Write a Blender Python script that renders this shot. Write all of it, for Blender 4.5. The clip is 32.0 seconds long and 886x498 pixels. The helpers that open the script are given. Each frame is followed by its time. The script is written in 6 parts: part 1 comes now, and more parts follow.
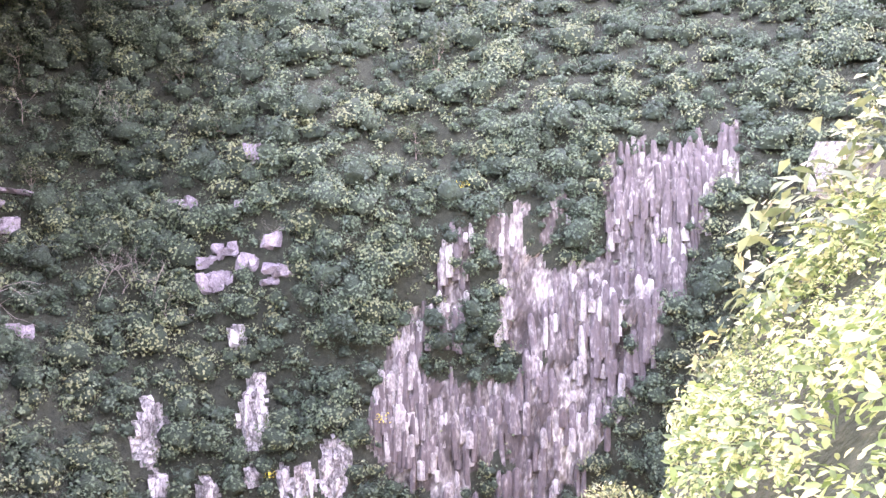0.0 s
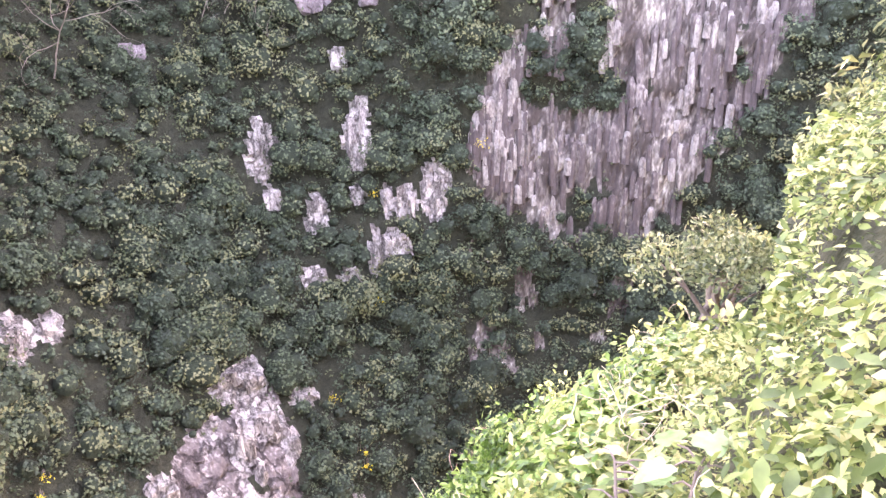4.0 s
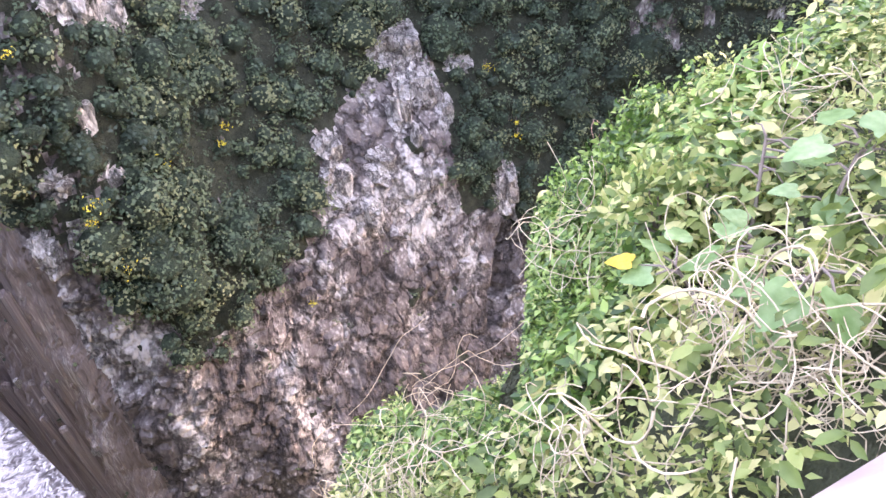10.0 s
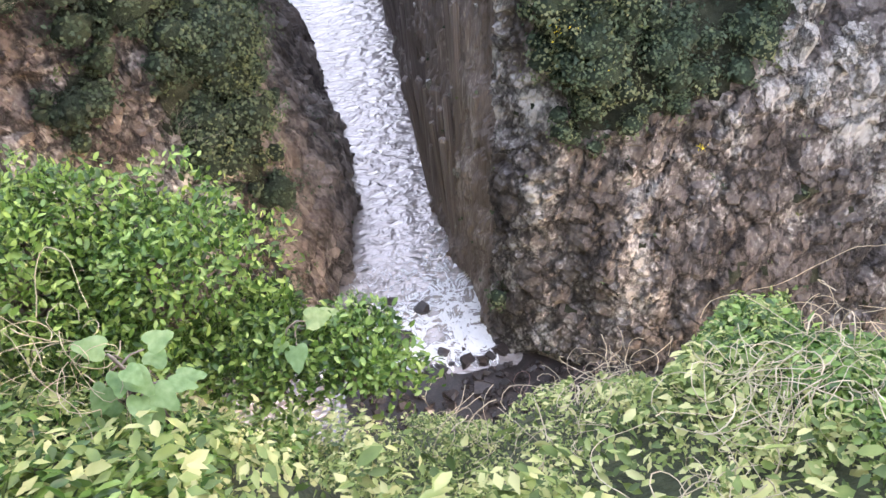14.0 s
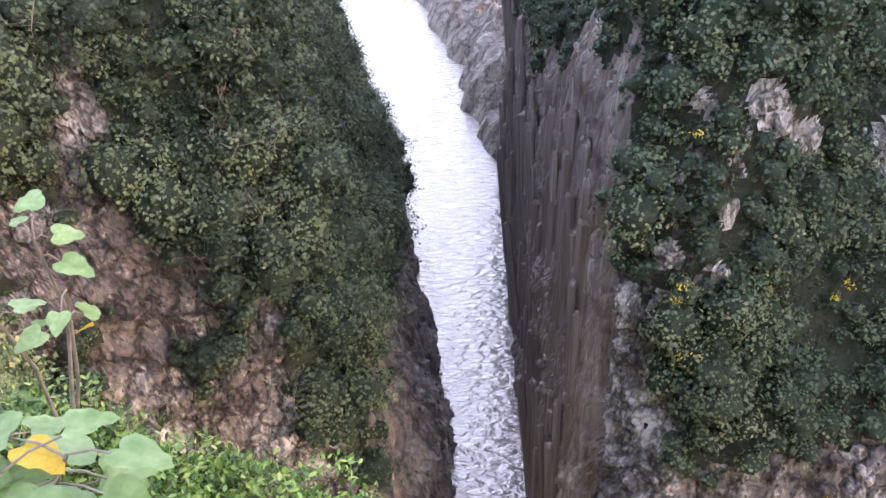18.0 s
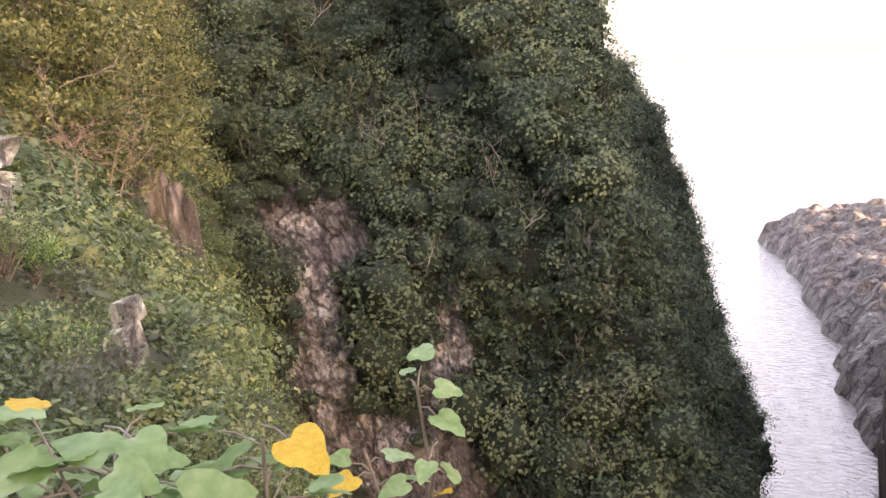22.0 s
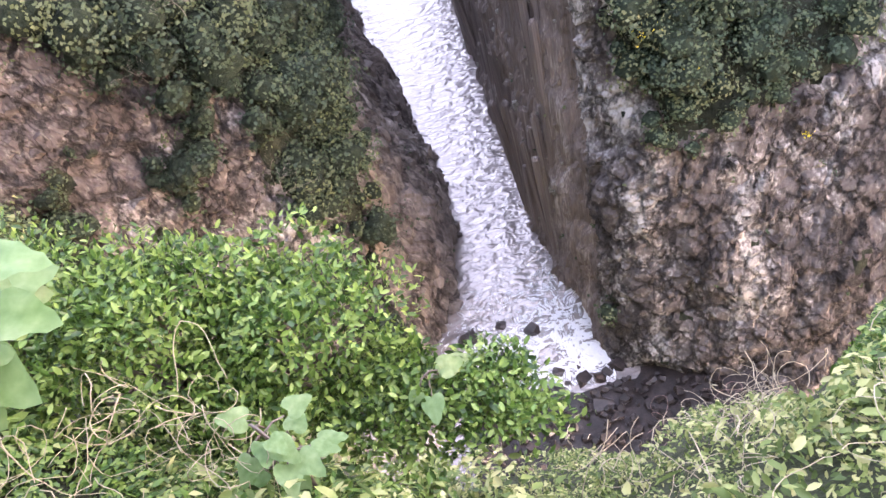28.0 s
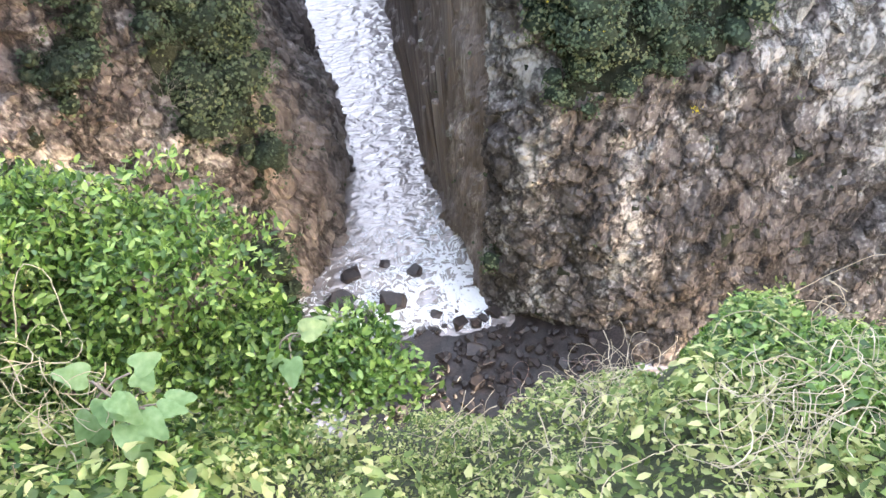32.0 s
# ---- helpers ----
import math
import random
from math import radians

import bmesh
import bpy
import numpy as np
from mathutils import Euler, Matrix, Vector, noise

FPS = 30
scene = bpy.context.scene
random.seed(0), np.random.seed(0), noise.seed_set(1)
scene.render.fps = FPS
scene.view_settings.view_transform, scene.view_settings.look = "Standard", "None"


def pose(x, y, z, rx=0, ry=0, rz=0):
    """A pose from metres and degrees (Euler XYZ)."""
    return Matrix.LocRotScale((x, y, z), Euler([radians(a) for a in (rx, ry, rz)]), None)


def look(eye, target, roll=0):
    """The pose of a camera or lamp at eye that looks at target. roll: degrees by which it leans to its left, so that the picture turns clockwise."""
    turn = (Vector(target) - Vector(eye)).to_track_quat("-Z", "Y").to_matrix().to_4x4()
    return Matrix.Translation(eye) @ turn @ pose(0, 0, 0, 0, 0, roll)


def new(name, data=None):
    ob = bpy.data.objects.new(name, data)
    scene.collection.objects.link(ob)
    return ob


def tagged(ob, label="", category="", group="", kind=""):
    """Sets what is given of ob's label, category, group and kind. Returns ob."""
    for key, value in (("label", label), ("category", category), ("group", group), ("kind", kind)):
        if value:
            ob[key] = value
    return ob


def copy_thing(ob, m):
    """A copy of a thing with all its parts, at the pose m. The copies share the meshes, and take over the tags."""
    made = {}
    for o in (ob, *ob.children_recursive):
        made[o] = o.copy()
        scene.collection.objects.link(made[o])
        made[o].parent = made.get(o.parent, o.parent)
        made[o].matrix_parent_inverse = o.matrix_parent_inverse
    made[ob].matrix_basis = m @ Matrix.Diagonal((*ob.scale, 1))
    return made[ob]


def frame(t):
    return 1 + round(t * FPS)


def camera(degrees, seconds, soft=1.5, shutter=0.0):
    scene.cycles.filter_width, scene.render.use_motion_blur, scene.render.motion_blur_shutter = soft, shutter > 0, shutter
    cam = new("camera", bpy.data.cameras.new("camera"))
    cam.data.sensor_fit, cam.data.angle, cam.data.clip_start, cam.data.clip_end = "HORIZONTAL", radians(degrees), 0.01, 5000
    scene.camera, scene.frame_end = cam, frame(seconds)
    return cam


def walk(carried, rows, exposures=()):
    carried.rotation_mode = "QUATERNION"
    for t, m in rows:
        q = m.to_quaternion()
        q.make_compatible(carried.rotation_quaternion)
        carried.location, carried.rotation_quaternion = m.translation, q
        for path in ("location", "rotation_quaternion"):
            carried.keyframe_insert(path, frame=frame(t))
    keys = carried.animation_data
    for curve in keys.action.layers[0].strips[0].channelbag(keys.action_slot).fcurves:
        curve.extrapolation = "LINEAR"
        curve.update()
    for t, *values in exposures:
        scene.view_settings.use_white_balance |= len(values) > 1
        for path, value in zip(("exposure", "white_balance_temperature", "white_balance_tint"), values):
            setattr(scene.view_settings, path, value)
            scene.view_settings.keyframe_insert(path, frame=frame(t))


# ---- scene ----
# A sea gorge between basalt cliffs, seen from a railed lookout at its head.
# x: to the right of the gorge, y: along it to the sea, z: up from the water. The eye is 70 m up.
cam = camera(58.0, 32.0)
PATH = [
    (0.0, 0.019, -0.416, 70.216, 89.50, 1.04, -67.44),
    (0.5, 0.042, -0.396, 70.210, 88.11, 1.12, -66.32),
    (1.0, 0.067, -0.373, 70.203, 85.50, 1.04, -64.60),
    (1.5, 0.086, -0.352, 70.197, 83.64, 0.90, -64.22),
    (2.0, 0.092, -0.337, 70.194, 82.67, 0.81, -62.99),
    (2.5, 0.075, -0.338, 70.198, 82.58, 1.18, -59.70),
    (3.0, 0.048, -0.352, 70.206, 81.07, 1.05, -59.53),
    (3.5, 0.040, -0.359, 70.206, 75.44, 1.19, -61.25),
    (4.0, 0.051, -0.350, 70.191, 70.18, 1.07, -60.33),
    (4.5, 0.067, -0.343, 70.166, 64.66, 0.90, -57.80),
    (6.5, 0.075, -0.337, 70.139, 56.80, -0.28, -51.05),
    (7.0, 0.061, -0.343, 70.115, 56.61, -0.38, -48.93),
    (7.5, 0.050, -0.364, 70.114, 56.55, 1.41, -49.04),
    (8.0, 0.076, -0.364, 70.089, 53.40, 2.94, -47.55),
    (8.5, 0.109, -0.379, 70.075, 51.94, 4.95, -50.98),
    (9.0, 0.131, -0.397, 70.090, 51.75, 6.55, -54.77),
    (9.5, 0.126, -0.380, 70.095, 49.99, 4.81, -53.35),
    (10.0, 0.121, -0.347, 70.123, 47.37, 3.88, -49.49),
    (10.5, 0.102, -0.298, 70.155, 50.49, 2.23, -51.38),
    (11.0, 0.054, -0.260, 70.186, 50.21, 1.27, -50.97),
    (11.5, 0.023, -0.244, 70.198, 45.00, 1.85, -44.27),
    (12.0, 0.053, -0.227, 70.157, 40.17, 5.41, -33.43),
    (12.5, 0.084, -0.203, 70.092, 37.01, 7.54, -27.79),
    (13.0, 0.080, -0.174, 70.041, 36.63, 5.68, -25.13),
    (13.5, 0.033, -0.162, 70.024, 36.69, 3.26, -17.88),
    (14.0, -0.007, -0.149, 70.007, 36.38, 2.84, -10.34),
    (14.5, -0.033, -0.150, 70.012, 37.67, 1.96, -4.49),
    (16.5, -0.081, -0.197, 70.077, 47.28, 0.37, 0.58),
    (17.0, -0.112, -0.228, 70.141, 50.69, 0.13, 1.19),
    (17.5, -0.128, -0.235, 70.203, 53.85, 0.88, 1.17),
    (18.0, -0.134, -0.220, 70.264, 57.70, 1.53, 1.43),
    (18.5, -0.131, -0.202, 70.317, 62.91, 1.53, 1.63),
    (19.0, -0.120, -0.195, 70.344, 66.16, 1.34, 1.93),
    (19.5, -0.114, -0.191, 70.346, 67.97, 1.58, 2.75),
    (20.0, -0.121, -0.190, 70.314, 70.20, 1.22, 2.64),
    (20.5, -0.154, -0.195, 70.248, 70.75, 1.53, 3.02),
    (21.0, -0.204, -0.205, 70.150, 72.20, 2.88, 8.53),
    (21.5, -0.239, -0.208, 70.061, 75.15, 3.70, 19.94),
    (22.0, -0.248, -0.198, 70.051, 77.16, 3.90, 26.95),
    (22.5, -0.196, -0.169, 70.034, 79.21, 1.99, 39.27),
    (23.0, -0.171, -0.171, 70.059, 80.85, 1.72, 44.73),
    (23.5, -0.176, -0.170, 70.076, 81.88, 0.68, 45.51),
    (24.0, -0.195, -0.175, 70.089, 87.49, 1.16, 49.07),
    (24.5, -0.178, -0.191, 70.111, 90.42, 1.33, 51.52),
    (26.5, -0.141, -0.164, 70.088, 53.10, 9.82, 26.63),
    (27.0, -0.116, -0.122, 70.045, 45.50, 13.53, 13.32),
    (27.5, -0.076, -0.096, 70.015, 40.97, 14.12, -3.22),
    (28.0, -0.055, -0.065, 69.978, 38.05, 12.19, -10.60),
    (28.5, -0.028, -0.035, 69.965, 34.29, 11.75, -9.04),
    (29.0, -0.012, -0.033, 69.996, 34.57, 12.01, -8.32),
    (29.5, -0.012, -0.019, 70.029, 36.81, 5.54, -5.91),
    (30.0, -0.016, -0.010, 70.015, 35.58, 2.76, -7.72),
    (30.5, -0.021, -0.003, 70.007, 35.66, 2.35, -8.46),
    (31.0, -0.018, -0.001, 70.005, 35.43, 2.13, -9.00),
    (31.5, -0.011, -0.000, 70.003, 34.59, 2.48, -9.51),
    (32.0, -0.000, 0.000, 70.000, 33.60, 2.40, -10.62),
]
EXPOSURES = [(0.0, 5.75, 6900, 52), (1.0, 5.7, 6700, 44), (2.0, 5.6, 6900, 50), (4.0, 5.4, 7200, 48), (7.0, 4.9, 6500, 50), (9.0, 4.75, 6500, 40), (11.0, 4.75, 6500, 31), (13.0, 4.4, 6700, 20), (17.0, 4.25, 6600, 28), (18.0, 4.1, 6500, 28),
             (19.0, 3.6, 6700, 25), (22.0, 3.6, 7500, 29), (23.0, 4.05, 5700, 37), (24.5, 3.9, 5500, 42), (26.5, 3.7, 6700, 46), (28.0, 4.5, 6600, 31), (32.0, 4.5, 6600, 16)]
walk(cam, [(t, pose(x, y, z, rx, ry, rz)) for t, x, y, z, rx, ry, rz in PATH], EXPOSURES)

# ---- light ----
SUN_YAW, SUN_UP = -105.0, 11.5      # degrees left of the gorge's axis, and above the horizon
world = bpy.data.worlds.new("sky")
scene.world = world
world.use_nodes = True
wn = world.node_tree.nodes
sky = wn.new("ShaderNodeTexSky")
sky.sky_type = 'NISHITA'
sky.sun_disc = False
sky.sun_elevation = radians(SUN_UP)
sky.sun_rotation = radians(-SUN_YAW)
sky.air_density, sky.dust_density, sky.ozone_density = 1.0, 3.0, 1.0
wn["Background"].inputs["Strength"].default_value = 0.2
# a thin, even veil of white cloud over the clear sky
veil = wn.new("ShaderNodeMixRGB")
veil.inputs[0].default_value = 0.6
veil.inputs[2].default_value = (0.6, 0.6, 0.61, 1)
world.node_tree.links.new(sky.outputs[0], veil.inputs[1])
world.node_tree.links.new(veil.outputs[0], wn["Background"].inputs["Color"])
sun = new("sun", bpy.data.lights.new("sun", "SUN"))
sun.data.energy, sun.data.angle, sun.data.color = 1.2, radians(0.6), (1.0, 0.9, 0.72)
sa, se = radians(-SUN_YAW), radians(SUN_UP)
SUN_WAY = Vector((math.sin(sa) * math.cos(se), math.cos(sa) * math.cos(se), math.sin(se)))
sun.matrix_world = look(SUN_WAY * 300, (0, 0, 0))

# ---- materials ----


def material(name, colours, scale=1.0, rough=0.8, bump=0.3, bump_scale=None, island=0.0, stretch=(1, 1, 1), sheen=0.0, detail=6.0, metal=0.0, crack=0.0, vary=False, world_wide=False, tone_by=0.0, broad=0.0):
    """A surface whose colour runs through colours by two scales of noise, with a fine relief."""
    m = bpy.data.materials.new(name)
    m.use_nodes = True
    n, l = m.node_tree.nodes, m.node_tree.links
    b = n["Principled BSDF"]
    co = n.new("ShaderNodeTexCoord")
    mp = n.new("ShaderNodeMapping")
    mp.inputs["Scale"].default_value = stretch
    if world_wide:
        place = n.new("ShaderNodeNewGeometry")
        l.new(place.outputs["Position"], mp.inputs["Vector"])
    else:
        l.new(co.outputs["Object"], mp.inputs["Vector"])
    if vary:
        oi = n.new("ShaderNodeObjectInfo")
        far = n.new("ShaderNodeMath")
        far.operation = 'MULTIPLY'
        far.inputs[1].default_value = 60.0
        l.new(oi.outputs["Random"], far.inputs[0])
        l.new(far.outputs[0], mp.inputs["Location"])
    a = n.new("ShaderNodeTexNoise")
    a.inputs["Scale"].default_value, a.inputs["Detail"].default_value, a.inputs["Roughness"].default_value = scale, detail, 0.65
    l.new(mp.outputs[0], a.inputs["Vector"])
    c = n.new("ShaderNodeTexNoise")
    c.inputs["Scale"].default_value, c.inputs["Detail"].default_value = scale * 7.3, 4.0
    l.new(mp.outputs[0], c.inputs["Vector"])
    mix = n.new("ShaderNodeMath")
    mix.operation = 'MULTIPLY_ADD'
    mix.inputs[1].default_value = 0.45
    l.new(c.outputs[0], mix.inputs[0])
    half = n.new("ShaderNodeMath")
    half.operation = 'MULTIPLY'
    half.inputs[1].default_value = 0.6
    l.new(a.outputs[0], half.inputs[0])
    l.new(half.outputs[0], mix.inputs[2])
    last = mix
    if island:
        g = n.new("ShaderNodeNewGeometry")
        add = n.new("ShaderNodeMath")
        add.operation = 'MULTIPLY_ADD'
        add.inputs[1].default_value = island
        l.new(g.outputs["Random Per Island"], add.inputs[0])
        sub = n.new("ShaderNodeMath")
        sub.operation = 'SUBTRACT'
        sub.inputs[1].default_value = island / 2
        l.new(mix.outputs[0], sub.inputs[0])
        l.new(sub.outputs[0], add.inputs[2])
        last = add
    if broad:
        # wide stains that run down the face
        run = n.new("ShaderNodeMapping")
        run.inputs["Scale"].default_value = (1, 1, 0.45)
        run.inputs["Rotation"].default_value = (0.35, 0.3, 0)
        l.new(mp.outputs[0], run.inputs["Vector"])
        wide = n.new("ShaderNodeTexNoise")
        wide.inputs["Scale"].default_value, wide.inputs["Detail"].default_value = scale * 0.45, 4.0
        l.new(run.outputs[0], wide.inputs["Vector"])
        move = n.new("ShaderNodeMath")
        move.operation = 'MULTIPLY_ADD'
        move.inputs[1].default_value = broad
        l.new(wide.outputs[0], move.inputs[0])
        less = n.new("ShaderNodeMath")
        less.operation = 'SUBTRACT'
        less.inputs[1].default_value = broad * 0.52
        l.new(last.outputs[0], less.inputs[0])
        l.new(less.outputs[0], move.inputs[2])
        last = move
    if tone_by:
        # each plant has a shade of green of its own
        own = n.new("ShaderNodeAttribute")
        own.attribute_name = "tone"
        shift = n.new("ShaderNodeMath")
        shift.operation = 'MULTIPLY_ADD'
        shift.inputs[1].default_value = tone_by
        l.new(own.outputs["Fac"], shift.inputs[0])
        l.new(last.outputs[0], shift.inputs[2])
        last = shift
    r = n.new("ShaderNodeValToRGB")
    e = r.color_ramp.elements
    for i, col in enumerate(colours):
        at = 0.28 + 0.44 * i / max(1, len(colours) - 1)
        el = e[i] if i < 2 else e.new(at)
        el.position = at
        el.color = (*col, 1)
    l.new(last.outputs[0], r.inputs[0])
    tone, height = r.outputs[0], mix.outputs[0]
    if crack:
        # joints between broken blocks: a darker tone along them, and a dip
        warp = n.new("ShaderNodeVectorMath")
        warp.operation = 'MULTIPLY_ADD'
        warp.inputs[1].default_value = (4.5, 4.5, 4.5)
        l.new(a.outputs["Color"], warp.inputs[0])
        l.new(mp.outputs[0], warp.inputs[2])
        vo = n.new("ShaderNodeTexVoronoi")
        vo.feature = 'DISTANCE_TO_EDGE'
        vo.inputs["Scale"].default_value = crack
        l.new(warp.outputs[0], vo.inputs["Vector"])
        edge = n.new("ShaderNodeMapRange")
        edge.inputs["From Max"].default_value = 0.11
        edge.inputs["To Min"].default_value = 0.42
        l.new(vo.outputs["Distance"], edge.inputs["Value"])
        joint_tone = n.new("ShaderNodeMixRGB")
        joint_tone.blend_type = 'MULTIPLY'
        joint_tone.inputs[0].default_value = 1.0
        l.new(tone, joint_tone.inputs[1])
        l.new(edge.outputs[0], joint_tone.inputs[2])
        tone = joint_tone.outputs[0]
        hs = n.new("ShaderNodeMath")
        l.new(height, hs.inputs[0])
        l.new(edge.outputs[0], hs.inputs[1])
        height = hs.outputs[0]
    l.new(tone, b.inputs["Base Color"])
    b.inputs["Roughness"].default_value = rough
    b.inputs["Metallic"].default_value = metal
    if bump:
        bp = n.new("ShaderNodeBump")
        bp.inputs["Strength"].default_value = bump
        bp.inputs["Distance"].default_value = bump_scale or 0.3 / scale
        l.new(height, bp.inputs["Height"])
        l.new(bp.outputs[0], b.inputs["Normal"])
    return m


def leaf_material(name, colours, scale, island=0.5, rough=0.5, through_light=0.35, vary=False, tone_by=0.0):
    """Leaves: colour by the leaf and by the stand it grows in, with some light passing through."""
    m = material(name, colours, scale, rough, 0.0, island=island, detail=3.0, vary=vary, tone_by=tone_by)
    n, l = m.node_tree.nodes, m.node_tree.links
    b = n["Principled BSDF"]
    t = n.new("ShaderNodeBsdfTranslucent")
    mx = n.new("ShaderNodeMixShader")
    mx.inputs[0].default_value = through_light
    l.new(b.inputs["Base Color"].links[0].from_socket, t.inputs["Color"])
    l.new(b.outputs[0], mx.inputs[1])
    l.new(t.outputs[0], mx.inputs[2])
    l.new(mx.outputs[0], n["Material Output"].inputs["Surface"])
    return m


ROCK_WALL = material("dark_basalt", [(0.088, 0.0682, 0.0605), (0.165, 0.1353, 0.121), (0.242, 0.2002, 0.1815), (0.484, 0.44, 0.4015)], 0.5, 0.88, 0.6, 0.3, stretch=(2.2, 2.2, 0.2), detail=6.0, broad=0.5)
ROCK_COLUMN = material("purple_brown_basalt", [(0.0935, 0.0737, 0.066), (0.165, 0.1353, 0.1232), (0.242, 0.2046, 0.187), (0.462, 0.418, 0.3795)], 0.9, 0.88, 0.5, 0.1, stretch=(1.6, 1.6, 0.4), vary=True)
COLUMN_PALE = material("lichen_blotched_basalt", [(0.03, 0.025, 0.021), (0.048, 0.04, 0.035), (0.075, 0.064, 0.057), (0.22, 0.205, 0.18), (0.64, 0.64, 0.56)], 0.3, 0.9, 0.8, 0.25, stretch=(1.2, 1.2, 0.5), world_wide=True, detail=7.0)
COLUMN_WHITE = material("lichen_white_basalt", [(0.0595, 0.051, 0.0467), (0.136, 0.1249, 0.1148), (0.306, 0.2932, 0.2677), (0.476, 0.4675, 0.425)], 0.45, 0.9, 0.7, 0.15, stretch=(1.5, 1.5, 0.8), world_wide=True, detail=6.0)
COLUMN_DARK = material("bare_purple_basalt", [(0.045, 0.037, 0.035), (0.075, 0.063, 0.06), (0.12, 0.104, 0.1), (0.36, 0.34, 0.31)], 0.35, 0.9, 0.7, 0.15, stretch=(1.5, 1.5, 0.6), world_wide=True, detail=6.0)
ROCK_PALE = material("pale_weathered_rock", [(0.04, 0.032, 0.0296), (0.08, 0.0672, 0.0624), (0.124, 0.1072, 0.1016), (0.168, 0.1488, 0.1424), (0.4, 0.38, 0.36), (0.512, 0.496, 0.472)], 0.42, 0.9, 0.9, 0.35, crack=0.42, stretch=(1, 1, 0.75), detail=9.0, world_wide=True, broad=0.7)
BLOCK = material("pale_broken_block", [(0.06, 0.05, 0.056), (0.13, 0.112, 0.122), (0.25, 0.222, 0.236), (0.46, 0.43, 0.445)], 1.6, 0.88, 0.8, 0.2, vary=True)
CRAG_WHITE = material("lichen_white_crag", [(0.098, 0.084, 0.077), (0.238, 0.217, 0.203), (0.476, 0.455, 0.42), (0.784, 0.77, 0.714)], 0.7, 0.9, 0.9, 0.3, crack=0.5, stretch=(1.4, 1.4, 0.7), detail=8.0, world_wide=True)
ROCK_WHITE = material("lichen_white_rock", [(0.07, 0.06, 0.055), (0.2, 0.185, 0.165), (0.42, 0.41, 0.36), (0.62, 0.62, 0.55)], 2.4, 0.9, 1.0, 0.2, vary=True)
ROCK_BOWL = material("pinkish_weathered_rock", [(0.034, 0.027, 0.025), (0.068, 0.056, 0.052), (0.106, 0.089, 0.084), (0.145, 0.125, 0.118), (0.3, 0.275, 0.26), (0.45, 0.43, 0.41)], 0.36, 0.9, 0.9, 0.35, crack=0.42, stretch=(1, 1, 0.75), detail=8.0, world_wide=True, broad=0.6)
ROCK_BROWN = material("brown_rock", [(0.06, 0.047, 0.042), (0.115, 0.094, 0.085), (0.17, 0.143, 0.13), (0.23, 0.2, 0.184), (0.44, 0.4, 0.37)], 0.4, 0.88, 0.8, 0.4, crack=0.3, stretch=(1, 1, 0.4), detail=8.0, world_wide=True, broad=0.6)
ROCK_WET = material("wet_black_stone", [(0.015, 0.012, 0.012), (0.04, 0.032, 0.03), (0.09, 0.07, 0.065)], 0.8, 0.35, 0.5, 0.2)
# ground under scrub and forest: shade in the gaps is put into its colour
UNDERGROWTH_SHADE = material("undergrowth_painted_shade", [(0.008, 0.012, 0.007), (0.02, 0.027, 0.015), (0.04, 0.048, 0.028), (0.075, 0.075, 0.05)], 1.6, 0.95, 1.0, 0.6, detail=9.0)
EARTH = material("dry_soil_and_litter", [(0.016, 0.022, 0.01), (0.042, 0.05, 0.024), (0.085, 0.085, 0.046)], 4.0, 0.95, 0.9, 0.08)
FOREST = leaf_material("evergreen_forest_leaves", [(0.016, 0.027, 0.015), (0.036, 0.055, 0.029), (0.064, 0.09, 0.045), (0.12, 0.145, 0.073)], 0.14, 0.3)
SCRUB = leaf_material("cliff_scrub_leaves", [(0.032, 0.045, 0.027), (0.072, 0.092, 0.052), (0.115, 0.138, 0.08), (0.19, 0.2, 0.12)], 0.25, 0.26)
# colour of the forest's solid crown cores, darkened to paint the shade within
FOREST_CORE = material("crown_core_painted_shade", [(0.0126, 0.021, 0.0126), (0.0238, 0.0378, 0.0217), (0.0385, 0.056, 0.0301)], 0.8, 0.95, 1.0, 0.5, detail=8.0)
FOREST_CROWN = leaf_material("evergreen_crown_leaves", [(0.0252, 0.042, 0.0252), (0.0476, 0.0756, 0.0434), (0.077, 0.112, 0.0602), (0.14, 0.1708, 0.0812)], 0.1, 0.1, 0.6, 0.2, tone_by=0.26)
# dark green of the scrub's solid cores: the shade inside is put into the colour
SCRUB_CORE = material("shrub_core_painted_shade", [(0.014, 0.0252, 0.0161), (0.028, 0.0462, 0.0273), (0.0462, 0.0686, 0.0371)], 0.8, 0.95, 1.0, 0.5, detail=8.0)
SCRUB_CROWN = leaf_material("cliff_shrub_leaves", [(0.028, 0.0504, 0.0322), (0.056, 0.0924, 0.0546), (0.0924, 0.1372, 0.0742), (0.182, 0.2072, 0.1008)], 0.16, 0.1, 0.6, 0.2, tone_by=0.28)
# spur shrubs' solid cores: leaf green darkened, with inner shade in the colour
SPUR_CORE = material("spur_core_painted_shade", [(0.02, 0.033, 0.012), (0.04, 0.06, 0.0225), (0.07, 0.0925, 0.035)], 1.2, 0.95, 1.0, 0.3, detail=8.0)
SPUR_CROWN = leaf_material("spur_shrub_leaves", [(0.044, 0.0726, 0.0264), (0.088, 0.132, 0.0495), (0.154, 0.2035, 0.077), (0.264, 0.275, 0.11)], 0.5, 0.12, 0.5, 0.25, tone_by=0.34)
CONCRETE = material("pale_weathered_concrete", [(0.22, 0.182, 0.172), (0.33, 0.283, 0.27), (0.41, 0.362, 0.345)], 5.0, 0.8, 0.4, 0.01)


